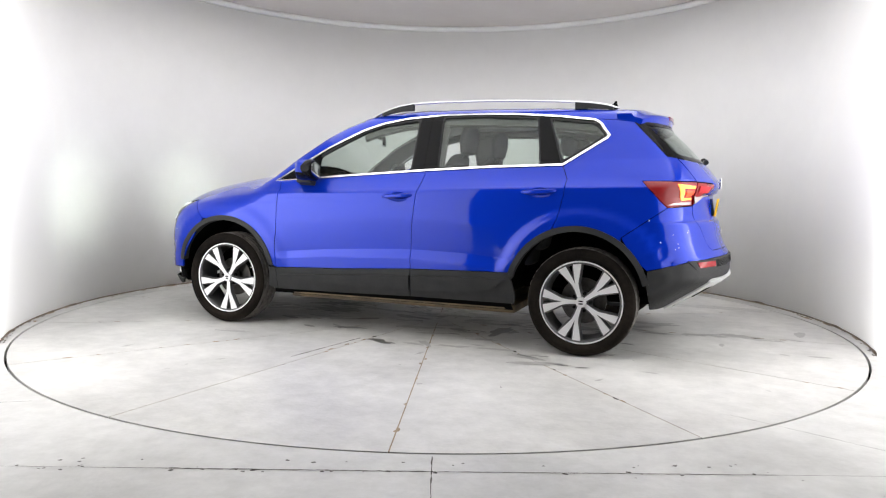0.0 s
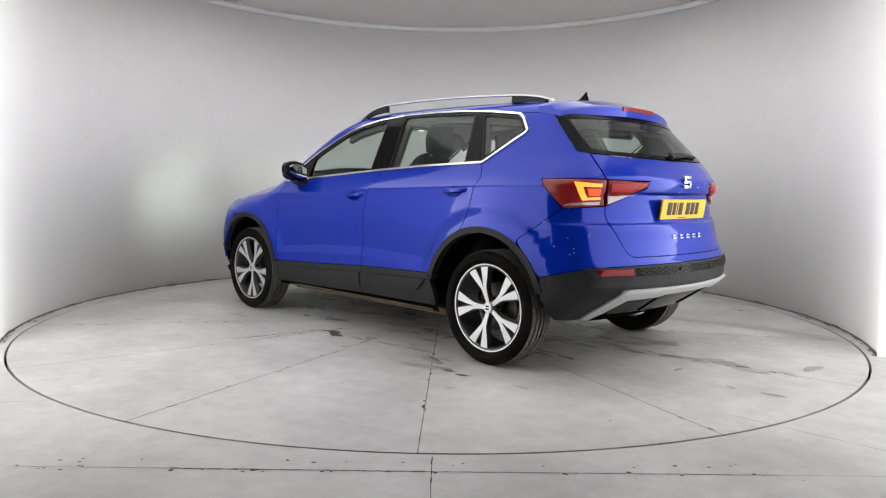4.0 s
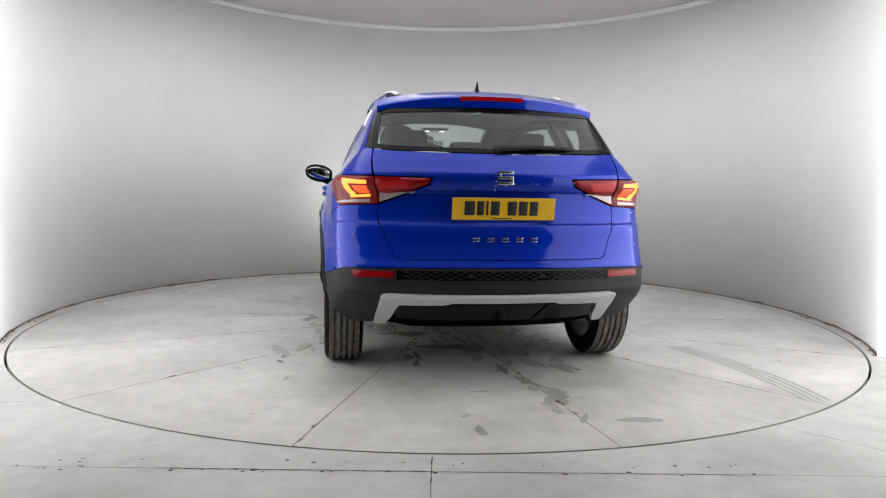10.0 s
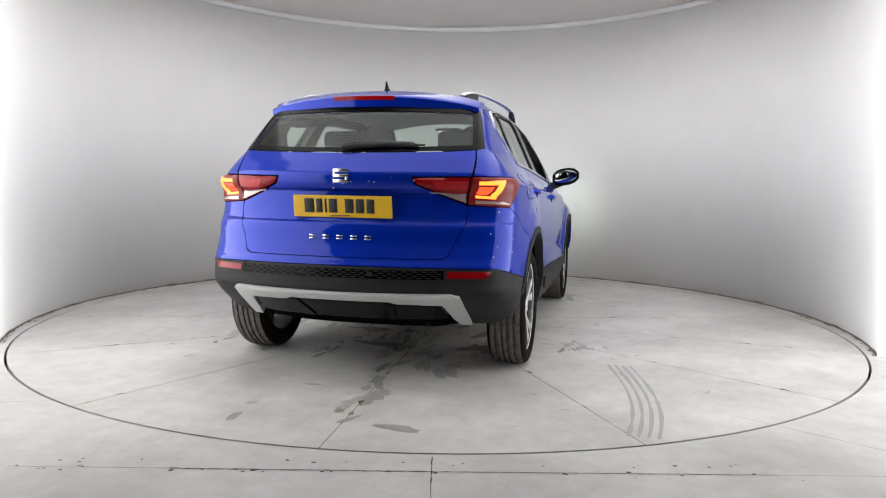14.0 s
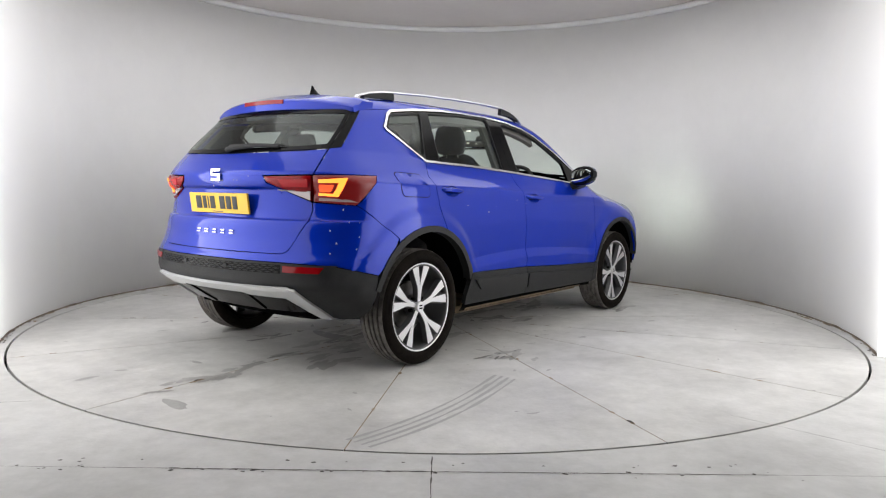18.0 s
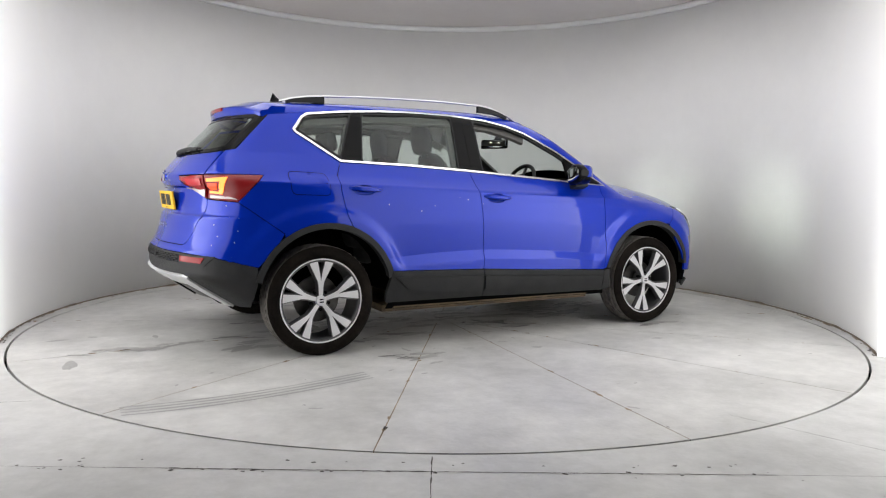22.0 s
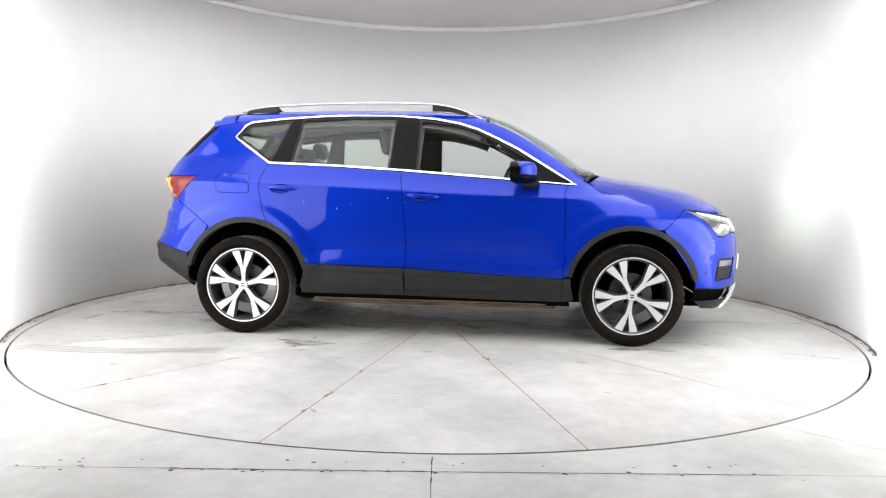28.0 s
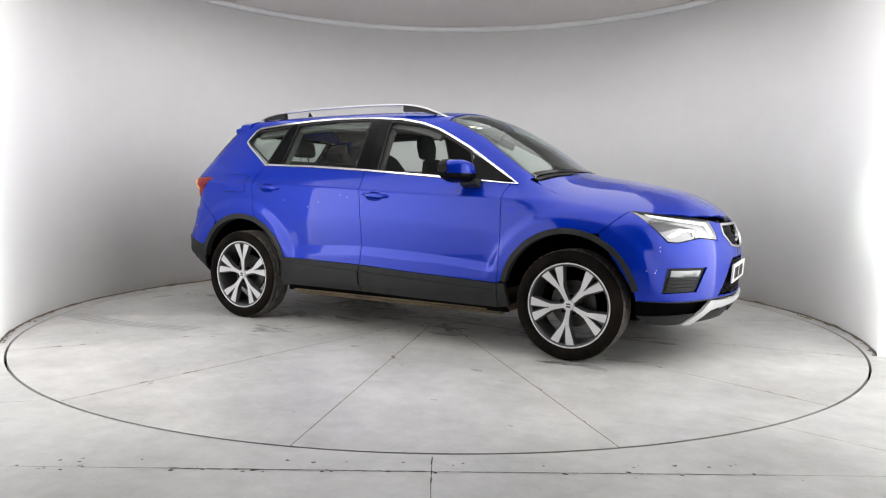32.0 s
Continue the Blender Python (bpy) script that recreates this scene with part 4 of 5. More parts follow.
for wx, ws, turn in ((1.319, 1, 267), (1.319, -1, 46), (-1.319, 1, -1), (-1.319, -1, 90)):
    build_wheel(wx, ws, turn)
# ---- details of the body ----
def mirrored(build):
    for s in (1, -1):
        build(s)


def loft(bm, rows, close_ends=True):
    rings = [[bm.verts.new(p) for p in row] for row in rows]
    n = len(rings[0])
    for p, q in zip(rings[:-1], rings[1:]):
        for i in range(n):
            bm.faces.new((p[i], p[(i + 1) % n], q[(i + 1) % n], q[i]))
    if close_ends:
        bm.faces.new(rings[0][::-1])
        bm.faces.new(rings[-1])
    return bm


def build_spoiler():
    bm = bmesh.new()
    rows, n = [], 32
    for k in range(n + 1):
        y = -.615 + 1.23 * k / n
        e = abs(y) / .615
        uv = np.array([[-1.46, 90 - math.degrees(math.atan2(y, .80))]])
        base = cast("hoop", uv)[0]
        front = np.array((-1.46, y, base[2] + .004 - .004 * e))
        zt = 1.521 - .050 * e ** 2.6
        xt = -1.755 + .135 * e ** 2.2
        drop = .058 * (1 - .45 * e ** 3)
        mid = np.array((-1.60 + .05 * e ** 2, y, (front[2] + zt) / 2 + .016))
        rows.append([front, mid, (xt + .05, y, zt + .010), (xt + .01, y, zt + .002), (xt, y, zt - .008), (xt + .006, y, zt - drop),
                     (xt + .05, y, zt - drop - .010), (-1.545 + .03 * e, y, zt - drop - .016), (-1.47, y, front[2] - .05)])
    loft(bm, rows)
    part("spoiler", bm, PAINT, car, sharp=50)
    bm = bmesh.new()
    rows = []
    for k in range(9):
        y = -.175 + .35 * k / 8
        e = abs(y) / .615
        zt, xt = 1.521 - .050 * e ** 2.6, -1.755 + .135 * e ** 2.2
        rows.append([(xt + .02, y, zt + .004), (xt - .004, y, zt - .001), (xt - .005, y, zt - .024), (xt + .02, y, zt - .024)])
    loft(bm, rows)
    part("high_brake_lamp", bm, LENS_RED, car, "dark red brake lamp in the spoiler")
    # black side blades beside the rear window
    patch("window_blade", car, GLOSS_BLACK, [(44.3, 1.452), (47.2, 1.452), (41.0, 1.232), (37.9, 1.224), (41.5, 1.345)], "rear", lift=.002, thick=.012, mirror=True, inset=0, step=.03)


build_spoiler()


def build_roof_things():
    def rail(s):
        xs = [-1.46, -1.38, -1.28, -1.18, -.9, -.6, -.3, -.04, .06, .14, .22, .30]
        ys = [.480, .490, .499, .506, .523, .538, .546, .548, .545, .540, .531, .520]
        zs = [1.553, 1.576, 1.591, 1.599, 1.611, 1.617, 1.618, 1.611, 1.597, 1.577, 1.548, 1.512]
        bm = bmesh.new()
        rows = []
        for x, y, z in zip(xs, ys, zs):
            thin = .005 if -1.4 < x < .12 else .004
            rows.append([(x, s * (y + dy), z + dz) for dy, dz in ((-.016, -.002), (-.012, thin - .001), (0, thin + .001), (.012, thin - .001), (.017, -.004), (.014, -.007 if -1.2 < x < 0 else -thin - .002), (-.012, -.007 if -1.2 < x < 0 else -thin - .001))])
        loft(bm, rows if s > 0 else [r[::-1] for r in rows])
        bar = part("roof_rail", bm, CHROME_SATIN, car, "satin silver roof rail", sharp=60)
        for x0, x1 in ((-1.18, -1.42), (-.05, .20)):
            bm = bmesh.new()
            rows = []
            for k in range(7):
                x = x0 + (x1 - x0) * k / 6
                z, y = np.interp(x, xs, zs), np.interp(x, xs, ys)
                rows.append([(x, s * (y - .012), z - .006), (x, s * (y + .0165), z - .006), (x, s * (y + .020), z - .050 + .026 * k / 6), (x, s * (y - .014), z - .050 + .026 * k / 6)])
            loft(bm, rows)
            part("rail_foot", bm, BLACK_PLASTIC, bar)
    mirrored(rail)
    # shark-fin aerial
    bm = bmesh.new()
    rows = []
    for h, x0, x1, w in ((1.578, -1.245, -1.395, .028), (1.592, -1.27, -1.392, .019), (1.612, -1.315, -1.385, .010), (1.635, -1.345, -1.376, .006), (1.655, -1.362, -1.372, .003)):
        rows.append([(x0 + (x1 - x0) * (.5 - .5 * math.cos(t)), w * math.sin(t), h) for t in (2 * math.pi * k / 14 for k in range(14))])
    loft(bm, rows)
    part("aerial_fin", bm, GLOSS_BLACK, car, "black shark-fin aerial")


CHROME_SATIN = material("satin_rail", (.64, .64, .64), .42, .85)
build_roof_things()


def build_mirrors():
    def one(s):
        def ring(y, x0, x1, z0, z1, p=3.4):
            pts = []
            for k in range(20):
                t = 2 * math.pi * k / 20
                c, d = math.cos(t), math.sin(t)
                pts.append(((x0 + x1) / 2 + (x1 - x0) / 2 * math.copysign(abs(c) ** (2 / p), c), s * y, (z0 + z1) / 2 + (z1 - z0) / 2 * math.copysign(abs(d) ** (2 / p), d)))
            return pts
        spans = [(.820, .570, .650, 1.090, 1.150), (.845, .545, .675, 1.070, 1.176), (.885, .528, .685, 1.060, 1.194), (.945, .512, .676, 1.066, 1.204), (.992, .506, .648, 1.082, 1.200), (1.022, .506, .606, 1.104, 1.184), (1.038, .510, .560, 1.126, 1.164)]
        bm = bmesh.new()
        loft(bm, [ring(*q) for q in spans])
        bmesh.ops.bisect_plane(bm, geom=bm.verts[:] + bm.edges[:] + bm.faces[:], plane_co=(0, 0, 1.118), plane_no=(0, 0, 1), clear_inner=True)
        cap = part("door_mirror", bm, PAINT, car, "blue door mirror with black lower shell", sharp=60)
        bm = bmesh.new()
        loft(bm, [ring(*q) for q in spans])
        bmesh.ops.bisect_plane(bm, geom=bm.verts[:] + bm.edges[:] + bm.faces[:], plane_co=(0, 0, 1.114), plane_no=(0, 0, 1), clear_outer=True)
        part("lower_shell", bm, GLOSS_BLACK, cap)
        bm = bmesh.new()
        loft(bm, [ring(y + .004, x0 - .006, x0 + .062, z0 - .004, z1 + .004) for y, x0, x1, z0, z1 in spans])
        part("mirror_frame", bm, GLOSS_BLACK, cap)
        bm = bmesh.new()
        loft(bm, [ring(y, x0 - .009, x0 + .002, z0 + .020, z1 - .018) for y, x0, x1, z0, z1 in spans[1:-1]])
        part("mirror_glass", bm, CHROME_MIRROR, cap, "mirror glass")
        bm = bmesh.new()
        loft(bm, [[(x, s * y, z) for x, z in ((.585, z0), (.70, z0 + .004), (.69, z1), (.60, z1))] for y, z0, z1 in ((.80, 1.020, 1.085), (.84, 1.030, 1.085), (.89, 1.050, 1.09))])
        part("mirror_arm", bm, BLACK_PLASTIC, cap)
        bm = bmesh.new()
        tube(bm, [(.676, s * .90, 1.119), (.668, s * .94, 1.120), (.642, s * .975, 1.122), (.602, s * 1.003, 1.125)], .005, 8)
        part("indicator_strip", bm, LENS_CLEAR, cap)
    mirrored(one)


CHROME_MIRROR = material("mirror_silver", (.55, .56, .56), .02, 1.)
build_mirrors()


def build_handles():
    for x0, x1, z, doors in ((-1.150, -.925, 1.010, REAR_DOORS), (-.185, .040, .967, FRONT_DOORS)):
        for s, door in zip((1, -1), doors):
            bm = bmesh.new()
            rows = []
            for k in range(13):
                t = k / 12
                x = x0 + (x1 - x0) * t
                w = float(cast("side", np.array([[x, z]]))[0][1])
                out = .004 + .030 * (1 - (2 * t - 1) ** 4)
                hh = .010 + .006 * (1 - (2 * t - 1) ** 4)
                zz = z + .006 * (1 - 2 * t)
                rows.append([(x, s * (w + out - .016 * (abs(d) > .7) - .003 * (abs(d) > .3)), zz + hh * d) for d in (-1, -.5, .5, 1)] + [(x, s * (w + max(out - .026, -.004)), zz + hh * .8), (x, s * (w + max(out - .026, -.004)), zz - hh * .8)])
            loft(bm, rows)
            part("door_handle", bm, PAINT, door, sharp=60)
    for bowl, doors in zip(HANDLE_BOWLS, (REAR_DOORS, FRONT_DOORS)):
        patch("handle_recess", doors, PAINT, bowl, "side", lift=-.001, thick=.004, inset=-.004, step=.012, mirror=True, crown=-.022)
    # fuel flap, driver's side at the rear
    flap = soft([(-1.515, 1.110), (-1.275, 1.100), (-1.262, .968), (-1.50, .972)], .035)
    ob = patch("fuel_flap", car, PAINT, flap, "side", lift=.0022, thick=.004, inset=.003, step=.03)[0]
    ring = patch("flap_gap", car, DARK, flap, "side", lift=.0008, thick=.002, inset=-.001, step=.03)[0]
    for o in (ob, ring):
        o.data.transform(Matrix.Diagonal((1, -1, 1, 1)))
        o.data.flip_normals()


build_handles()


def on_rear(y, z, lift=0.):
    """A place on the tail, at y across and z up."""
    a = 20.
    p = None
    for _ in range(3):
        for a in [math.degrees(math.atan2(y, 1.04))]:
            p = cast("rear", np.array([[a, z]]))[0]
        a = math.degrees(math.atan2(y, -(p[0] + 1)))
        p = cast("rear", np.array([[a, z]]))[0]
    return p[0] - lift


def build_rear_details():
    # number plate with unreadable bars
    tilt = math.degrees(math.atan2(.015, .104))
    m = Matrix.Translation((-2.064, 0, .922)) @ Matrix.Rotation(radians(-tilt), 4, "Y")
    bm = bmesh.new()
    box(bm, (.012, .535, .113), m, .002)
    plate = part("rear_number_plate", bm, YELLOW, car, "yellow number plate with black bars", smooth=False)
    y = .205
    for w in (.052, .034, .010, .045, 0, .046, .044, .042):
        if not w:
            y -= .030
            continue
        bm = bmesh.new()
        box(bm, (.002, w, .072), m @ pose(-.0072, y - w / 2, .004), .0005)
        part("plate_bar", bm, INK, plate)
        y -= w + .013
    bm = bmesh.new()
    box(bm, (.002, .10, .004), m @ pose(-.0072, .01, -.047))
    part("plate_bar", bm, INK, plate)
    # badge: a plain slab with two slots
    bm = bmesh.new()
    for dz, y0, y1 in ((.027, -.042, .042), (.0, -.042, .042), (-.027, -.042, .042)):
        box(bm, (.014, y1 - y0, .017), pose(-2.082, (y0 + y1) / 2, 1.079 + dz), .003)
    for dz, yy in ((.0135, .033), (-.0135, -.033)):
        box(bm, (.014, .018, .02), pose(-2.082, yy, 1.079 + dz), .003)
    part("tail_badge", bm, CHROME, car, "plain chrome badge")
    # five plain blocks in place of the model's lettering
    for k in range(5):
        yy = .150 - .0755 * k
        bm = bmesh.new()
        box(bm, (.007, .036, .007), pose(on_rear(yy, .774) - .003, yy, .774), .001)
        box(bm, (.007, .036, .006), pose(on_rear(yy, .758) - .003, yy, .759), .001)
        part("letter_bar", bm, CHROME, car, "chrome bars where lettering stands")
    # wiper
    bm = bmesh.new()
    tube(bm, [(-1.985, .03, 1.222), (-1.982, -.02, 1.232), (-1.965, -.20, 1.243), (-1.94, -.37, 1.236)], [.017, .015, .011, .007], 8)
    arm = part("rear_wiper", bm, BLACK_PLASTIC, car, "black rear wiper")
    bm = bmesh.new()
    tube(bm, [(-1.972, .02, 1.246), (-1.955, -.17, 1.252), (-1.925, -.40, 1.242)], .006, 6)
    part("wiper_blade", bm, BLACK_PLASTIC, arm)
    # slatted strip between the reflectors
    patch("vent_strip", car, GLOSS_BLACK, [(26.8, .612), (26.8, .568), (-26.8, .568), (-26.8, .612)], "rear", lift=.004, thick=.01, inset=0)
    for row in range(4):
        for k in range(22):
            a = -25.6 + 51.2 * (k + .5 * (row % 2)) / 22
            if abs(a) > 26 or 8.2 < abs(a) < 9.6:
                continue
            z = .5745 + .0105 * row
            patch("vent_cell", car, BLACK_PLASTIC, [(a - .95, z), (a, z + .004), (a + .95, z), (a, z - .004)], "rear", lift=.0085, thick=.005, inset=0, step=.2)
    patch("reflector_frame", car, BLACK_PLASTIC, [(26.9, .618), (41.2, .616), (38.2, .562), (26.9, .562)], "rear", lift=.005, thick=.01, mirror=True, inset=0)
    # silver skid plate and the black apron under it
    edge = [(0, .490), (28.4, .496), (30.6, .484), (33.6, .41), (39.0, .306), (35.6, .306), (32.0, .352), (27.2, .438), (15.5, .444), (13.6, .456), (0, .455)]
    patch("rear_skid_plate", car, SILVER, edge + [(-a, z) for a, z in edge[-2:0:-1]], "rear", lift=.012, thick=.03, inset=0, step=.03, label="silver rear skid plate")
    edge = [(0, .450), (26.0, .434), (31.2, .345), (29, .336), (0, .33)]
    patch("rear_apron", car, GLOSS_BLACK, edge + [(-a, z) for a, z in edge[-2:0:-1]], "rear", lift=.004, thick=.02, inset=0)
    for a in (-13.5, 13.5):
        patch("apron_rib", car, GLOSS_BLACK, [(a - 1.2, .446), (a + 1.2, .446), (a + 1.8, .338), (a - 1.8, .338)], "rear", lift=.011, thick=.02, inset=0)
    # parking sensors
    for a, z in ((9, .59), (-9, .59), (45, .60), (-45, .60)):
        patch("parking_sensor", car, BLACK_PLASTIC if abs(a) < 20 else PAINT, [(a + .75 * math.cos(t), z + .012 * math.sin(t)) for t in (2 * math.pi * k / 12 for k in range(12))], "rear", lift=.011 if abs(a) < 20 else .004, thick=.008, inset=0, step=.02)
    # tow-eye cover and exhaust shield
    bm = bmesh.new()
    tube(bm, [(-1.55, -.40, .33), (-1.82, -.40, .31)], .024, 14)
    part("exhaust_pipe", bm, STEEL, car)
    bm = bmesh.new()
    box(bm, (.40, .9, .10), pose(-1.58, 0, .36), .04)
    part("silencer", bm, DARK, car)


build_rear_details()


def build_beads():
    """Small pale glossy beads, white specks on the bumper corners, the tailgate and the doors."""
    rnd = random.Random(8)
    bead = bmesh.new()
    bmesh.ops.create_uvsphere(bead, u_segments=8, v_segments=5, radius=1)
    me = bpy.data.meshes.new("pale_bead")
    bead.to_mesh(me)
    bead.free()
    me.polygons.foreach_set("use_smooth", [True] * len(me.polygons))
    me.materials.append(PALE_GLOSS)
    spots = [("rear", s * rnd.gauss(42, 3.5), rnd.uniform(.66, .93)) for s in (1, -1) for _ in range(9)]
    spots += [("rear", rnd.uniform(-24, 4), rnd.gauss(1.06, .03)) for _ in range(12)]
    spots += [("side", rnd.uniform(-.9, .5), rnd.gauss(.93, .03)) for _ in range(6)] + [("nose", rnd.choice((1, -1)) * rnd.uniform(44, 49), rnd.uniform(.55, .72)) for _ in range(8)]
    for kind, u, v in spots:
        p = cast(kind, np.array([[u, v]]))
        n = steep(p)[0]
        if kind == "side":
            p, n = p * (1, -1, 1), n * (1, -1, 1)
        drop = new("pale_bead", me)
        drop.parent = car
        r = rnd.uniform(.0018, .0040)
        drop.matrix_basis = Matrix.LocRotScale(Vector(p[0]), Vector(n).to_track_quat("Z", "Y"), (r, r * rnd.uniform(1, 1.7), r * .6))


PALE_GLOSS = material("pale_gloss", (.55, .58, .62), .06, 0., Specular_IOR_Level=.9, Coat_Weight=1.)
build_beads()


def build_front_details():
    grille = GRILLE
    hole = [(a / radians(1.), z) for a, z in shrink([(a * radians(1.), z) for a, z in grille], .013)]
    patch("grille_frame", car, CHROME, grille, "nose", lift=.005, thick=.03, inset=0, holes=[hole])
    low = [(10.8, .622), (20.5, .405), (-20.5, .405), (-10.8, .622)]
    patch("grille_back", car, DARK, grille, "nose", lift=-.03, thick=.01, inset=0)
    patch("lower_grille_back", car, DARK, low, "nose", lift=-.03, thick=.01, inset=0)
    for (a0, a1, z0, z1, loop) in ((-15, 15, .69, .82, grille), (-20, 20, .41, .615, low)):
        rows = int((z1 - z0) / .032)
        for j in range(rows):
            z = z0 + .02 + .032 * j
            for k in range(14):
                a = a0 + (a1 - a0) * (k + .5 * (j % 2) + .25) / 14
                if not even_odd(np.array([[a, z]]), [loop])[0] or abs(a) < 3.2 and z > .66:
                    continue
                hexa = [(a + 1.05 * c, z + .015 * d) for c, d in ((1, 0), (.5, 1), (-.5, 1), (-1, 0), (-.5, -1), (.5, -1))]
                small = [(a + .72 * c, z + .010 * d) for c, d in ((1, 0), (.5, 1), (-.5, 1), (-1, 0), (-.5, -1), (.5, -1))]
                patch("grille_cell", car, GLOSS_BLACK, hexa, "nose", lift=-.008, thick=.012, inset=0, holes=[small], step=.1)
    bm = bmesh.new()
    for dz in (.03, 0, -.03):
        box(bm, (.014, .10, .020), pose(2.128, 0, .755 + dz), .003)
    for dz, yy in ((.015, -.041), (-.015, .041)):
        box(bm, (.014, .02, .03), pose(2.128, yy, .755 + dz), .003)
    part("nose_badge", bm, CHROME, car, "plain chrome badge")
    m = pose(2.150, 0, .525, 0, 4, 0)
    bm = bmesh.new()
    box(bm, (.012, .525, .113), m, .002)
    plate = part("front_number_plate", bm, WHITE_PLATE, car, "white number plate with black bars", smooth=False)
    y = -.215
    for w in (.052, .034, .010, .045, 0, .046, .044, .042):
        if not w:
            y += .030
            continue
        bm = bmesh.new()
        box(bm, (.002, w, .072), m @ pose(.0072, y + w / 2, 0), .0005)
        part("plate_bar", bm, INK, plate)
        y += w + .013
    edge = [(0, .374), (20, .378), (25, .386), (28.5, .33), (35, .252), (31, .247), (24.5, .325), (20, .336), (0, .340)]
    patch("front_skid_plate", car, SILVER, edge + [(-a, z) for a, z in edge[-2:0:-1]], "nose", lift=.012, thick=.02, inset=0, label="silver front skid plate")
    for k in range(4):
        z = .463 + .02 * k
        patch("fog_slat", car, BLACK_PLASTIC, [(42.8 - .25 * k, z), (33.2 - .9 * k, z), (33.0 - .9 * k, z + .011), (42.6 - .25 * k, z + .011)], "nose", lift=-.002, thick=.012, mirror=True, inset=0, step=.1)
    for a, z in ((47.5, .50), (-47.5, .50)):
        patch("parking_sensor", car, PAINT, [(a + .8 * math.cos(t), z + .013 * math.sin(t)) for t in (2 * math.pi * k / 12 for k in range(12))], "nose", lift=.003, thick=.006, inset=0, step=.02)
    # front wipers resting on the cowl
    for y0, y1 in ((.62, -.02), (.02, -.60)):
        bm = bmesh.new()
        tube(bm, [(1.085 - .13 * (abs(y) / .7) ** 2.2 + .01, y, 1.118 - .03 * (abs(y) / .7) ** 2) for y in np.linspace(y0, y1, 9)], .008, 6)
        part("front_wiper", bm, BLACK_PLASTIC, car)


build_front_details()
# ---- cabin ----
def cushion(bm, size, m, bevel):
    return box(bm, size, m, bevel, 3)


def build_cabin():
    for s in (1, -1):
        bm = bmesh.new()
        cushion(bm, (.52, .50, .16), pose(.10, s * .37, .62, 0, -6, 0), .05)
        seat = part("front_seat", bm, CLOTH, car, "dark grey cloth front seat")
        bm = bmesh.new()
        rows = []
        for h, w, d, x in ((0, .24, .07, -.14), (.15, .255, .075, -.19), (.35, .245, .065, -.255), (.50, .21, .055, -.305), (.58, .15, .04, -.335), (.605, .10, .02, -.345)):
            rows.append([(x + d * math.cos(t), s * .37 + w * math.copysign(abs(math.sin(t)) ** .6, math.sin(t)), .66 + h) for t in (2 * math.pi * k / 20 for k in range(20))])
        loft(bm, rows)
        part("backrest", bm, CLOTH, seat)
        bm = bmesh.new()
        rows = []
        for h, w, d in ((-.105, .085, .02), (-.09, .115, .04), (0, .130, .052), (.06, .115, .047), (.09, .09, .035), (.105, .05, .015)):
            rows.append([(-.405 - .12 * h + d * math.cos(t), s * .37 + w * math.copysign(abs(math.sin(t)) ** .7, math.sin(t)), 1.365 + h) for t in (2 * math.pi * k / 20 for k in range(20))])
        loft(bm, rows)
        part("headrest", bm, CLOTH, seat)
        for dy in (.05, -.05):
            bm = bmesh.new()
            tube(bm, [(-.35, s * .37 + dy, 1.20), (-.392, s * .37 + dy, 1.29)], .006, 8)
            part("headrest_post", bm, CHROME, seat, "chrome headrest post")
        # inside of the doors and lower pillars
        patch_side = [(-1.15, .86), (-.96, .76), (-.84, .58), (-.82, .40), (.84, .38), (.84, .60), (.88, .85), (.88, 1.055), (.3, 1.085), (-.3, 1.12), (-1.15, 1.15)]
    patch("door_lining", car, TRIM, patch_side, "side", lift=-.075, thick=.01, inset=0, mirror=True, step=.12)
    # pillars inside the cabin, pale grey
    for loop in ([(-.33, 1.50), (-.10, 1.49), (-.12, 1.12), (-.34, 1.14)], [(-1.06, 1.475), (-.955, 1.48), (-1.0, 1.17), (-1.17, 1.18)],
                 [(-1.62, 1.42), (-1.42, 1.44), (-1.44, 1.36), (-1.18, 1.17), (-1.80, 1.2)]):
        patch("pillar_lining", car, PILLAR_GREY, loop, "side", lift=-.035, thick=.03, inset=0, mirror=True, step=.1)
    patch("roof_edge_lining", car, PILLAR_GREY, ribbon([(.30, 1.392), (.2, 1.428), (0, 1.475), (-.3, 1.498), (-.8, 1.492), (-1.35, 1.435)], .055, "side"), "side", lift=-.03, thick=.03, inset=0, mirror=True, step=.1)
    patch("screen_pillar_lining", car, PILLAR_GREY, [(.29, 46.8), (.27, 54.5), (.36, 54.8), (.626, 48.0), (.85, 38.0), (1.0, 30.4), (.99, 24), (.935, 21.5), (.81, 27.5), (.55, 38.2), (.39, 44)], "hoop", lift=-.016, thick=.02, inset=0, mirror=True, step=.1)
    # rear bench
    bm = bmesh.new()
    cushion(bm, (.50, 1.30, .16), pose(-.72, 0, .62, 0, -6, 0), .05)
    bench = part("rear_bench", bm, CLOTH, car, "dark grey cloth rear bench")
    bm = bmesh.new()
    cushion(bm, (.14, 1.28, .60), pose(-1.03, 0, .92, 0, -14, 0), .05)
    part("backrest", bm, CLOTH, bench)
    for y in (.38, 0, -.38):
        bm = bmesh.new()
        cushion(bm, (.08, .24, .13 if y else .09), pose(-1.115, y, 1.315 if y else 1.27, 0, -14, 0), .035)
        part("headrest", bm, CLOTH, bench)
        for dy in (.045, -.045):
            bm = bmesh.new()
            tube(bm, [(-1.095, y + dy, 1.18), (-1.11, y + dy, 1.27)], .006, 8)
            part("headrest_post", bm, CHROME, bench, "chrome headrest post")
    bm = bmesh.new()
    box(bm, (.60, 1.20, .02), pose(-1.50, 0, 1.06), .005)
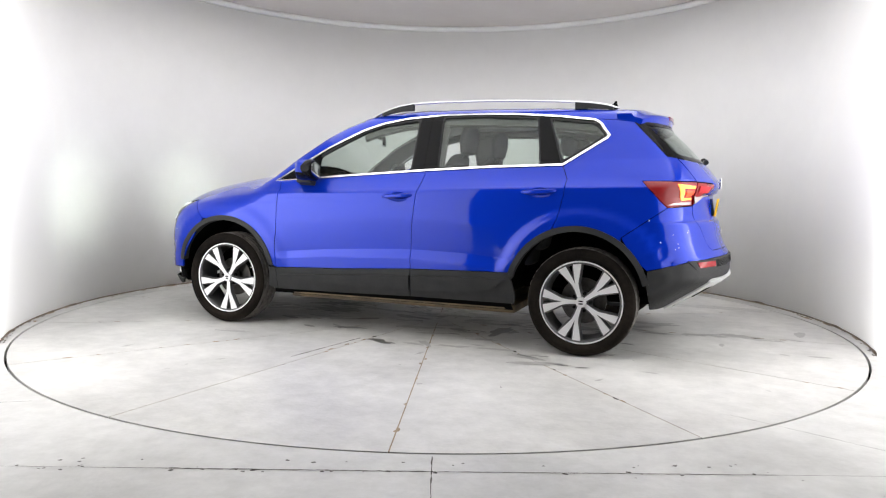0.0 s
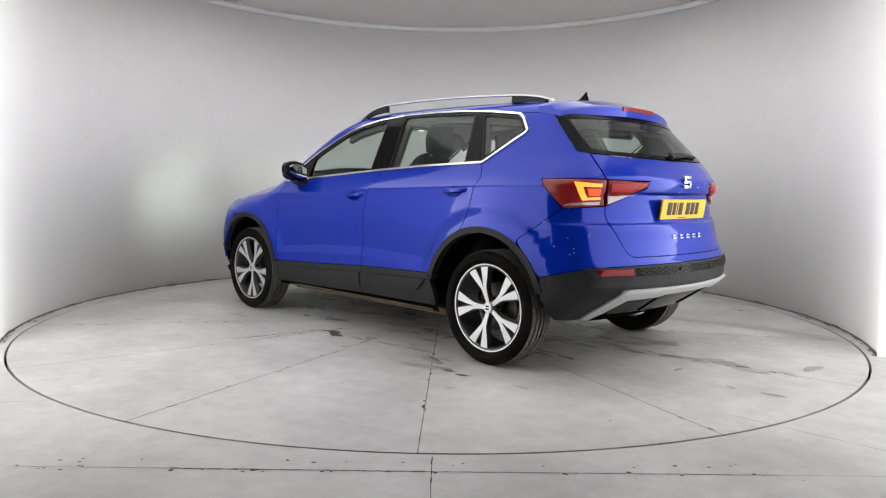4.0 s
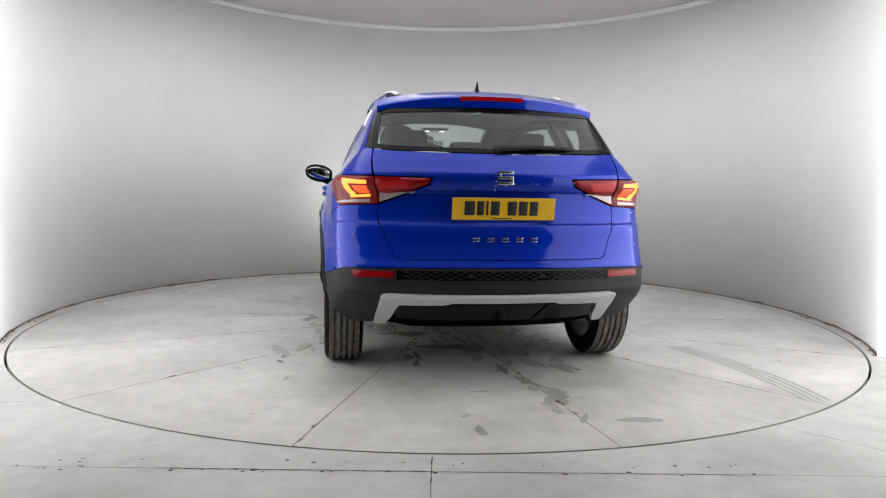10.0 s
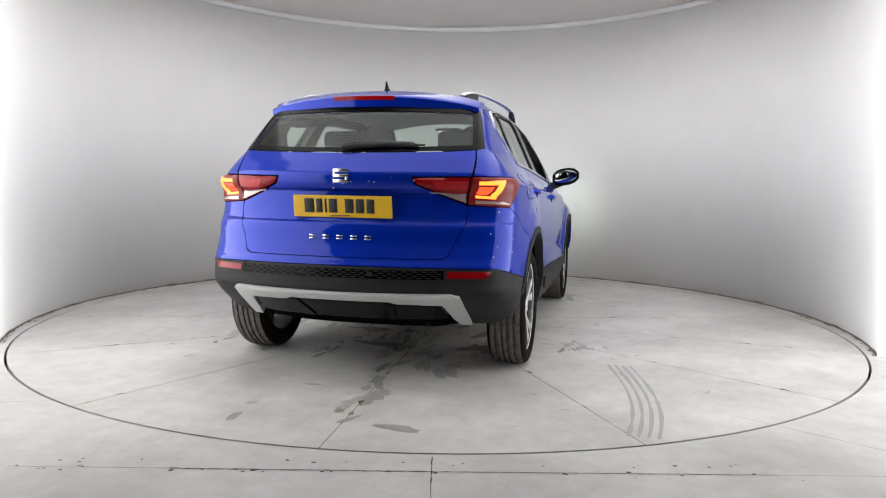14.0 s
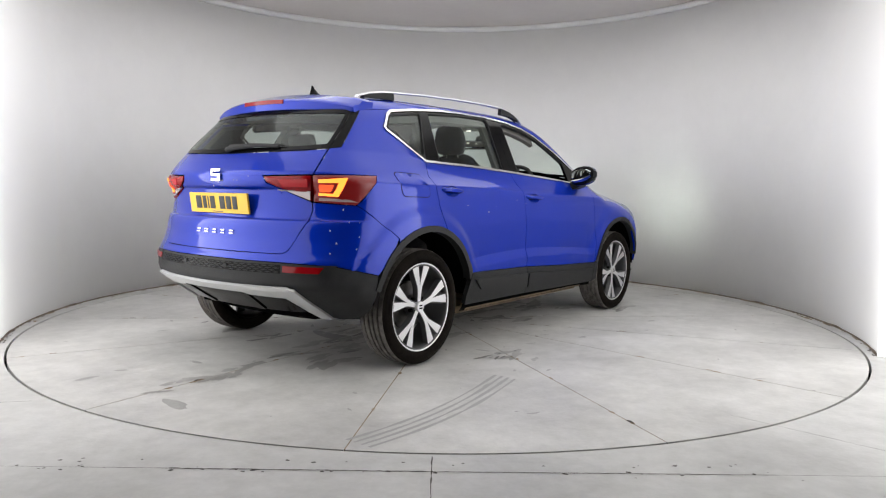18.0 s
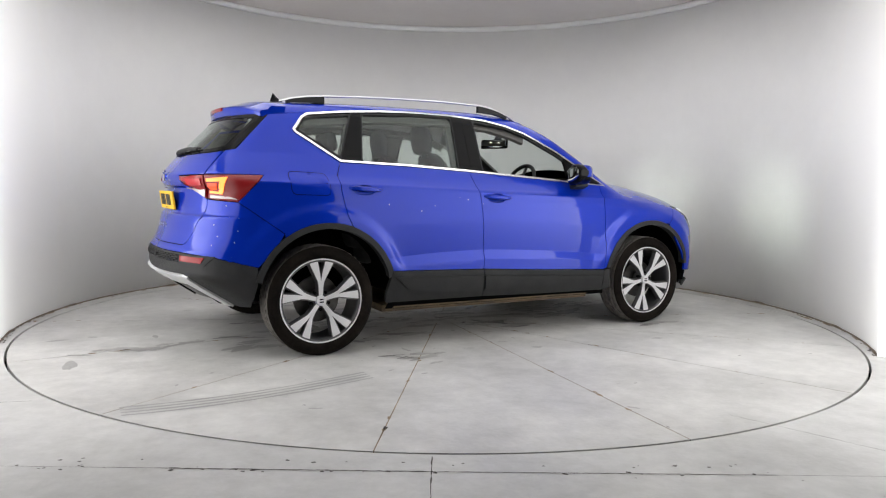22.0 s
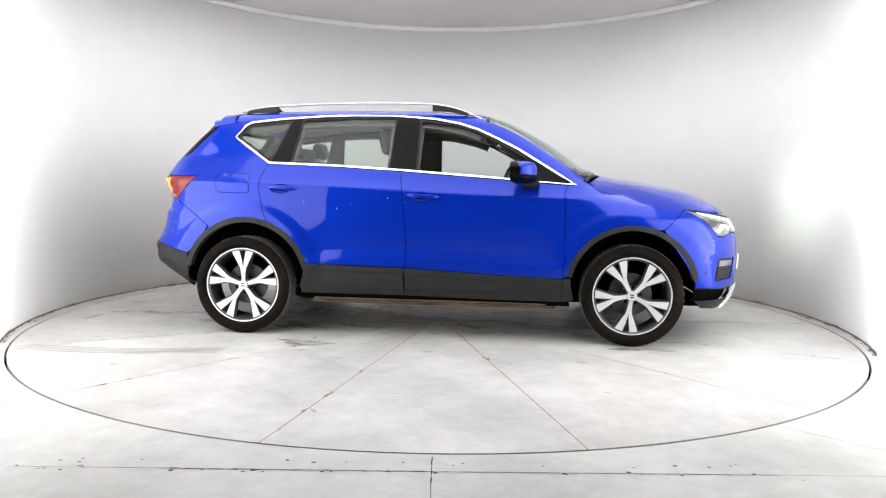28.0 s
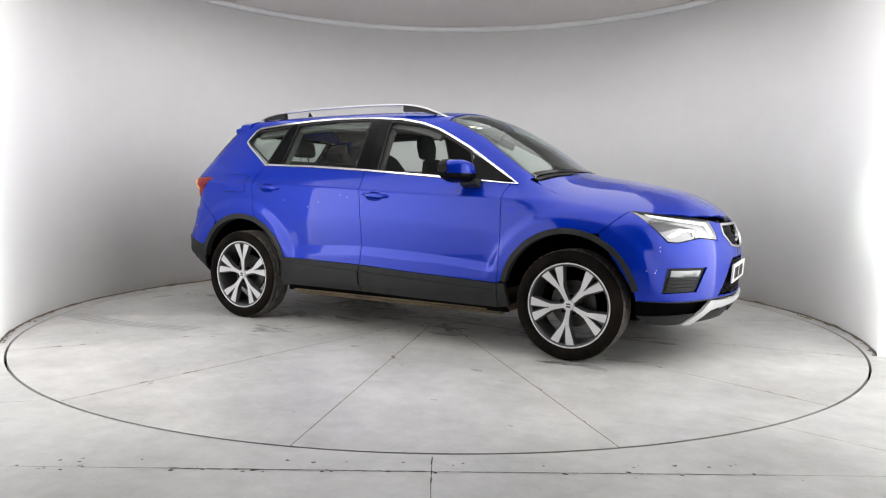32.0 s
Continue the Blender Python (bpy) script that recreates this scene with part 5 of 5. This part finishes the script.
    part("parcel_shelf", bm, TRIM, car)
    # dashboard, wheel, mirror
    bm = bmesh.new()
    loft(bm, [[(x, y, z) for x, z in ((.50, .62), (.47, .85), (.52, .99), (.62, 1.03 + .02 * (y < -.15)), (.85, 1.045), (1.0, 1.03), (.95, .62))] for y in (-.70, -.55, -.37, -.15, 0, .4, .70)])
    part("dashboard", bm, TRIM, car, "black dashboard", sharp=60)
    m = Matrix.Translation((.44, -.37, 1.04)) @ Matrix.Rotation(radians(-65), 4, "Y")
    bm = bmesh.new()
    tube(bm, [m @ Vector((.182 * math.cos(t), .182 * math.sin(t), 0)) for t in (2 * math.pi * k / 32 for k in range(32))], .015, 10, closed=True)
    wheel = part("steering_wheel", bm, TRIM, car, "black steering wheel")
    bm = bmesh.new()
    lathe(bm, [(.001, .02), (.065, .015), (.075, -.02), (.001, -.05)], 20, "Z", m)
    for t in (0, 180, 270):
        box(bm, (.12, .03, .012), m @ Matrix.Rotation(radians(t), 4, "Z") @ pose(.115, 0, -.005), .004)
    part("wheel_hub", bm, TRIM, wheel)
    bm = bmesh.new()
    box(bm, (.03, .25, .075), pose(.455, 0, 1.385, 0, 8, 26), .014)
    mirror = part("rear_view_mirror", bm, GLOSS_BLACK, car)
    bm = bmesh.new()
    box(bm, (.004, .23, .058), pose(.455, 0, 1.385, 0, 8, 26) @ pose(-.0155, 0, 0), .0015)
    part("mirror_glass", bm, CHROME_MIRROR, mirror)
    bm = bmesh.new()
    box(bm, (.04, .06, .06), pose(.49, 0, 1.432, 0, 30, 0), .015)
    part("mirror_mount", bm, TRIM, mirror)
    for y in (.06, -.06):
        bm = bmesh.new()
        lathe(bm, [(.001, -.004), (.02, -.003), (.022, .004)], 14, "Z", Matrix.Translation((.25, y, 1.487)))
        part("reading_lamp", bm, READ_GLOW, car, "lit cabin reading lamp")
    bm = bmesh.new()
    box(bm, (.16, .20, .02), pose(.25, 0, 1.497), .006)
    part("lamp_console", bm, LINING, car)


READ_GLOW = glowing("reading_glow", (1., .93, .8), 6.)
build_cabin()


# ---- marks on the turntable ----
def build_marks():
    rnd = random.Random(21)
    # grime along the foot of the wall
    floor = bpy.data.objects["floor"]
    foot = []
    for k in range(601):
        a = radians(WALL_END + (180 - 2 * WALL_END) * k / 600)
        r0 = WALL_R - .003 - .012 * rnd.random() ** 2 - .010 * max(0, noise.noise(Vector((k * .05, 0, 3)))) - .003
        foot += [((WALL_R - .0005) * math.cos(a), WALL_Y + (WALL_R - .0005) * math.sin(a), .0012 + .008 + .012 * max(0, noise.noise(Vector((k * .09, 5, 0))))), (r0 * math.cos(a), WALL_Y + r0 * math.sin(a), .0013)]
    mesh_object("wall_foot_dirt", foot, [(2 * k, 2 * k + 1, 2 * k + 3, 2 * k + 2) for k in range(600)], FOOT_DIRT, floor)
    for k in range(130):
        a = radians(WALL_END + (180 - 2 * WALL_END) * (rnd.betavariate(.55, .55)))
        r = WALL_R - rnd.uniform(.003, .03)
        chip(floor, r * math.cos(a), WALL_Y + r * math.sin(a), rnd.uniform(.004, .016), rnd, rnd.choice((GAP, FOOT_DIRT)), "grime", rnd.uniform(1., 3), a + math.pi / 2, .0015)
    for k in range(70):
        a = radians(rnd.uniform(-15, 195))
        r = WALL_R - rnd.uniform(.004, .05)
        chip(floor, r * math.cos(a), WALL_Y + r * math.sin(a), rnd.uniform(.006, .03), rnd, rnd.choice((RUST, STAIN, RUST)), "grime", rnd.uniform(1.5, 5), a + math.pi / 2, .0014)
    for k in range(110):
        r, t = 2.7 * rnd.random() ** .8, rnd.uniform(0, 2 * math.pi)
        if rnd.random() < .45:
            r = rnd.uniform(.1, 1.3)
        chip(turntable, r * math.cos(t), r * math.sin(t), rnd.uniform(.006, .03), rnd, STAIN, "spot", rnd.uniform(1, 2.6), rnd.uniform(0, 3.1), .0011)

    # damp trail, tyre scuffs and scratches
    for k in range(26):
        t = k / 25
        chip(turntable, -1.86 - .58 * t + rnd.gauss(0, .03), -.12 - .10 * math.sin(3 * t) + rnd.gauss(0, .035), rnd.uniform(.012, .045), rnd, STAIN, "damp_patch", rnd.uniform(1., 2.5), rnd.uniform(-.5, .5), .0012 + .00001 * k)
    for x, y, r in ((-2.62, -.48, .05), (-2.57, -.24, .035), (-2.67, .26, .03), (-2.1, .15, .025), (-1.04, .06, .12), (-1.02, -.5, .08), (-.27, .95, .05), (-.6, .35, .09), (.3, -.4, .10), (.5, .3, .07)):
        chip(turntable, x, y, r, rnd, STAIN if r < .07 else GAP_WET, "damp_patch", 2., rnd.uniform(0, 3), .0012)

    # dark damp blotches under the car
    for k in range(70):
        x, y = rnd.uniform(-1.7, 1.7), rnd.gauss(0, .42)
        for j in range(rnd.randint(2, 6)):
            chip(turntable, x + rnd.gauss(0, .09), y + rnd.gauss(0, .03), rnd.uniform(.012, .055), rnd, rnd.choice((GAP_WET, STAIN, STAIN)), "damp_patch", rnd.uniform(1.2, 3.5), rnd.uniform(-.4, .4), .0012 + .00001 * k + .000002 * j)

    def streak(path, w, mat, name):
        verts = []
        for i, (x, y) in enumerate(path):
            a, b = path[max(i - 1, 0)], path[min(i + 1, len(path) - 1)]
            d = Vector((b[0] - a[0], b[1] - a[1])).normalized()
            h = w * rnd.uniform(.4, 1.) / 2
            verts += [(x - d.y * h, y + d.x * h, .0013), (x + d.y * h, y - d.x * h, .0013)]
        mesh_object(name, verts, [(2 * k, 2 * k + 1, 2 * k + 3, 2 * k + 2) for k in range(len(path) - 1)], mat, turntable)
    streak([(.31 - .12 * k / 14, 1.63 - .66 * k / 14) for k in range(15)], .012, GAP, "scratch")
    for off in (0, .035, .07, .105):
        streak([(-1.2 - 1.25 * t, -1.33 - off * 1.2 - .13 * math.sin(t * 2.2)) for t in (k / 12 for k in range(13))], .024, SCUFF, "tyre_scuff")
    # rusty specks along the joints
    for k in range(14):
        a = radians(-175 + 360 / 14 * k)
        for j in range(9):
            r = rnd.uniform(.4, 2.9)
            o = rnd.gauss(0, .006)
            chip(turntable, r * math.cos(a) - o * math.sin(a), r * math.sin(a) + o * math.cos(a), rnd.uniform(.006, .018), rnd, rnd.choice((RUST, RUST, RUST, RUST, GAP)), "rust_speck", 1.8, a, .0014)


GAP_WET = material("oily_patch", (.10, .097, .09), .28)
FOOT_DIRT = material("wall_foot_dirt", (.12, .09, .06), .9)
textured(FOOT_DIRT, 6, (.07, .052, .038), (.30, .25, .20))
SCUFF = material("tyre_scuff", (.33, .328, .32), .5)
build_marks()
def motions():
    rows = [(t, pose(0, 0, 0, 0, 0, a)) for t, a in TURNS]
    walk(turntable, rows)
    walk(car, [(t, m @ AT) for t, m in rows])


motions()
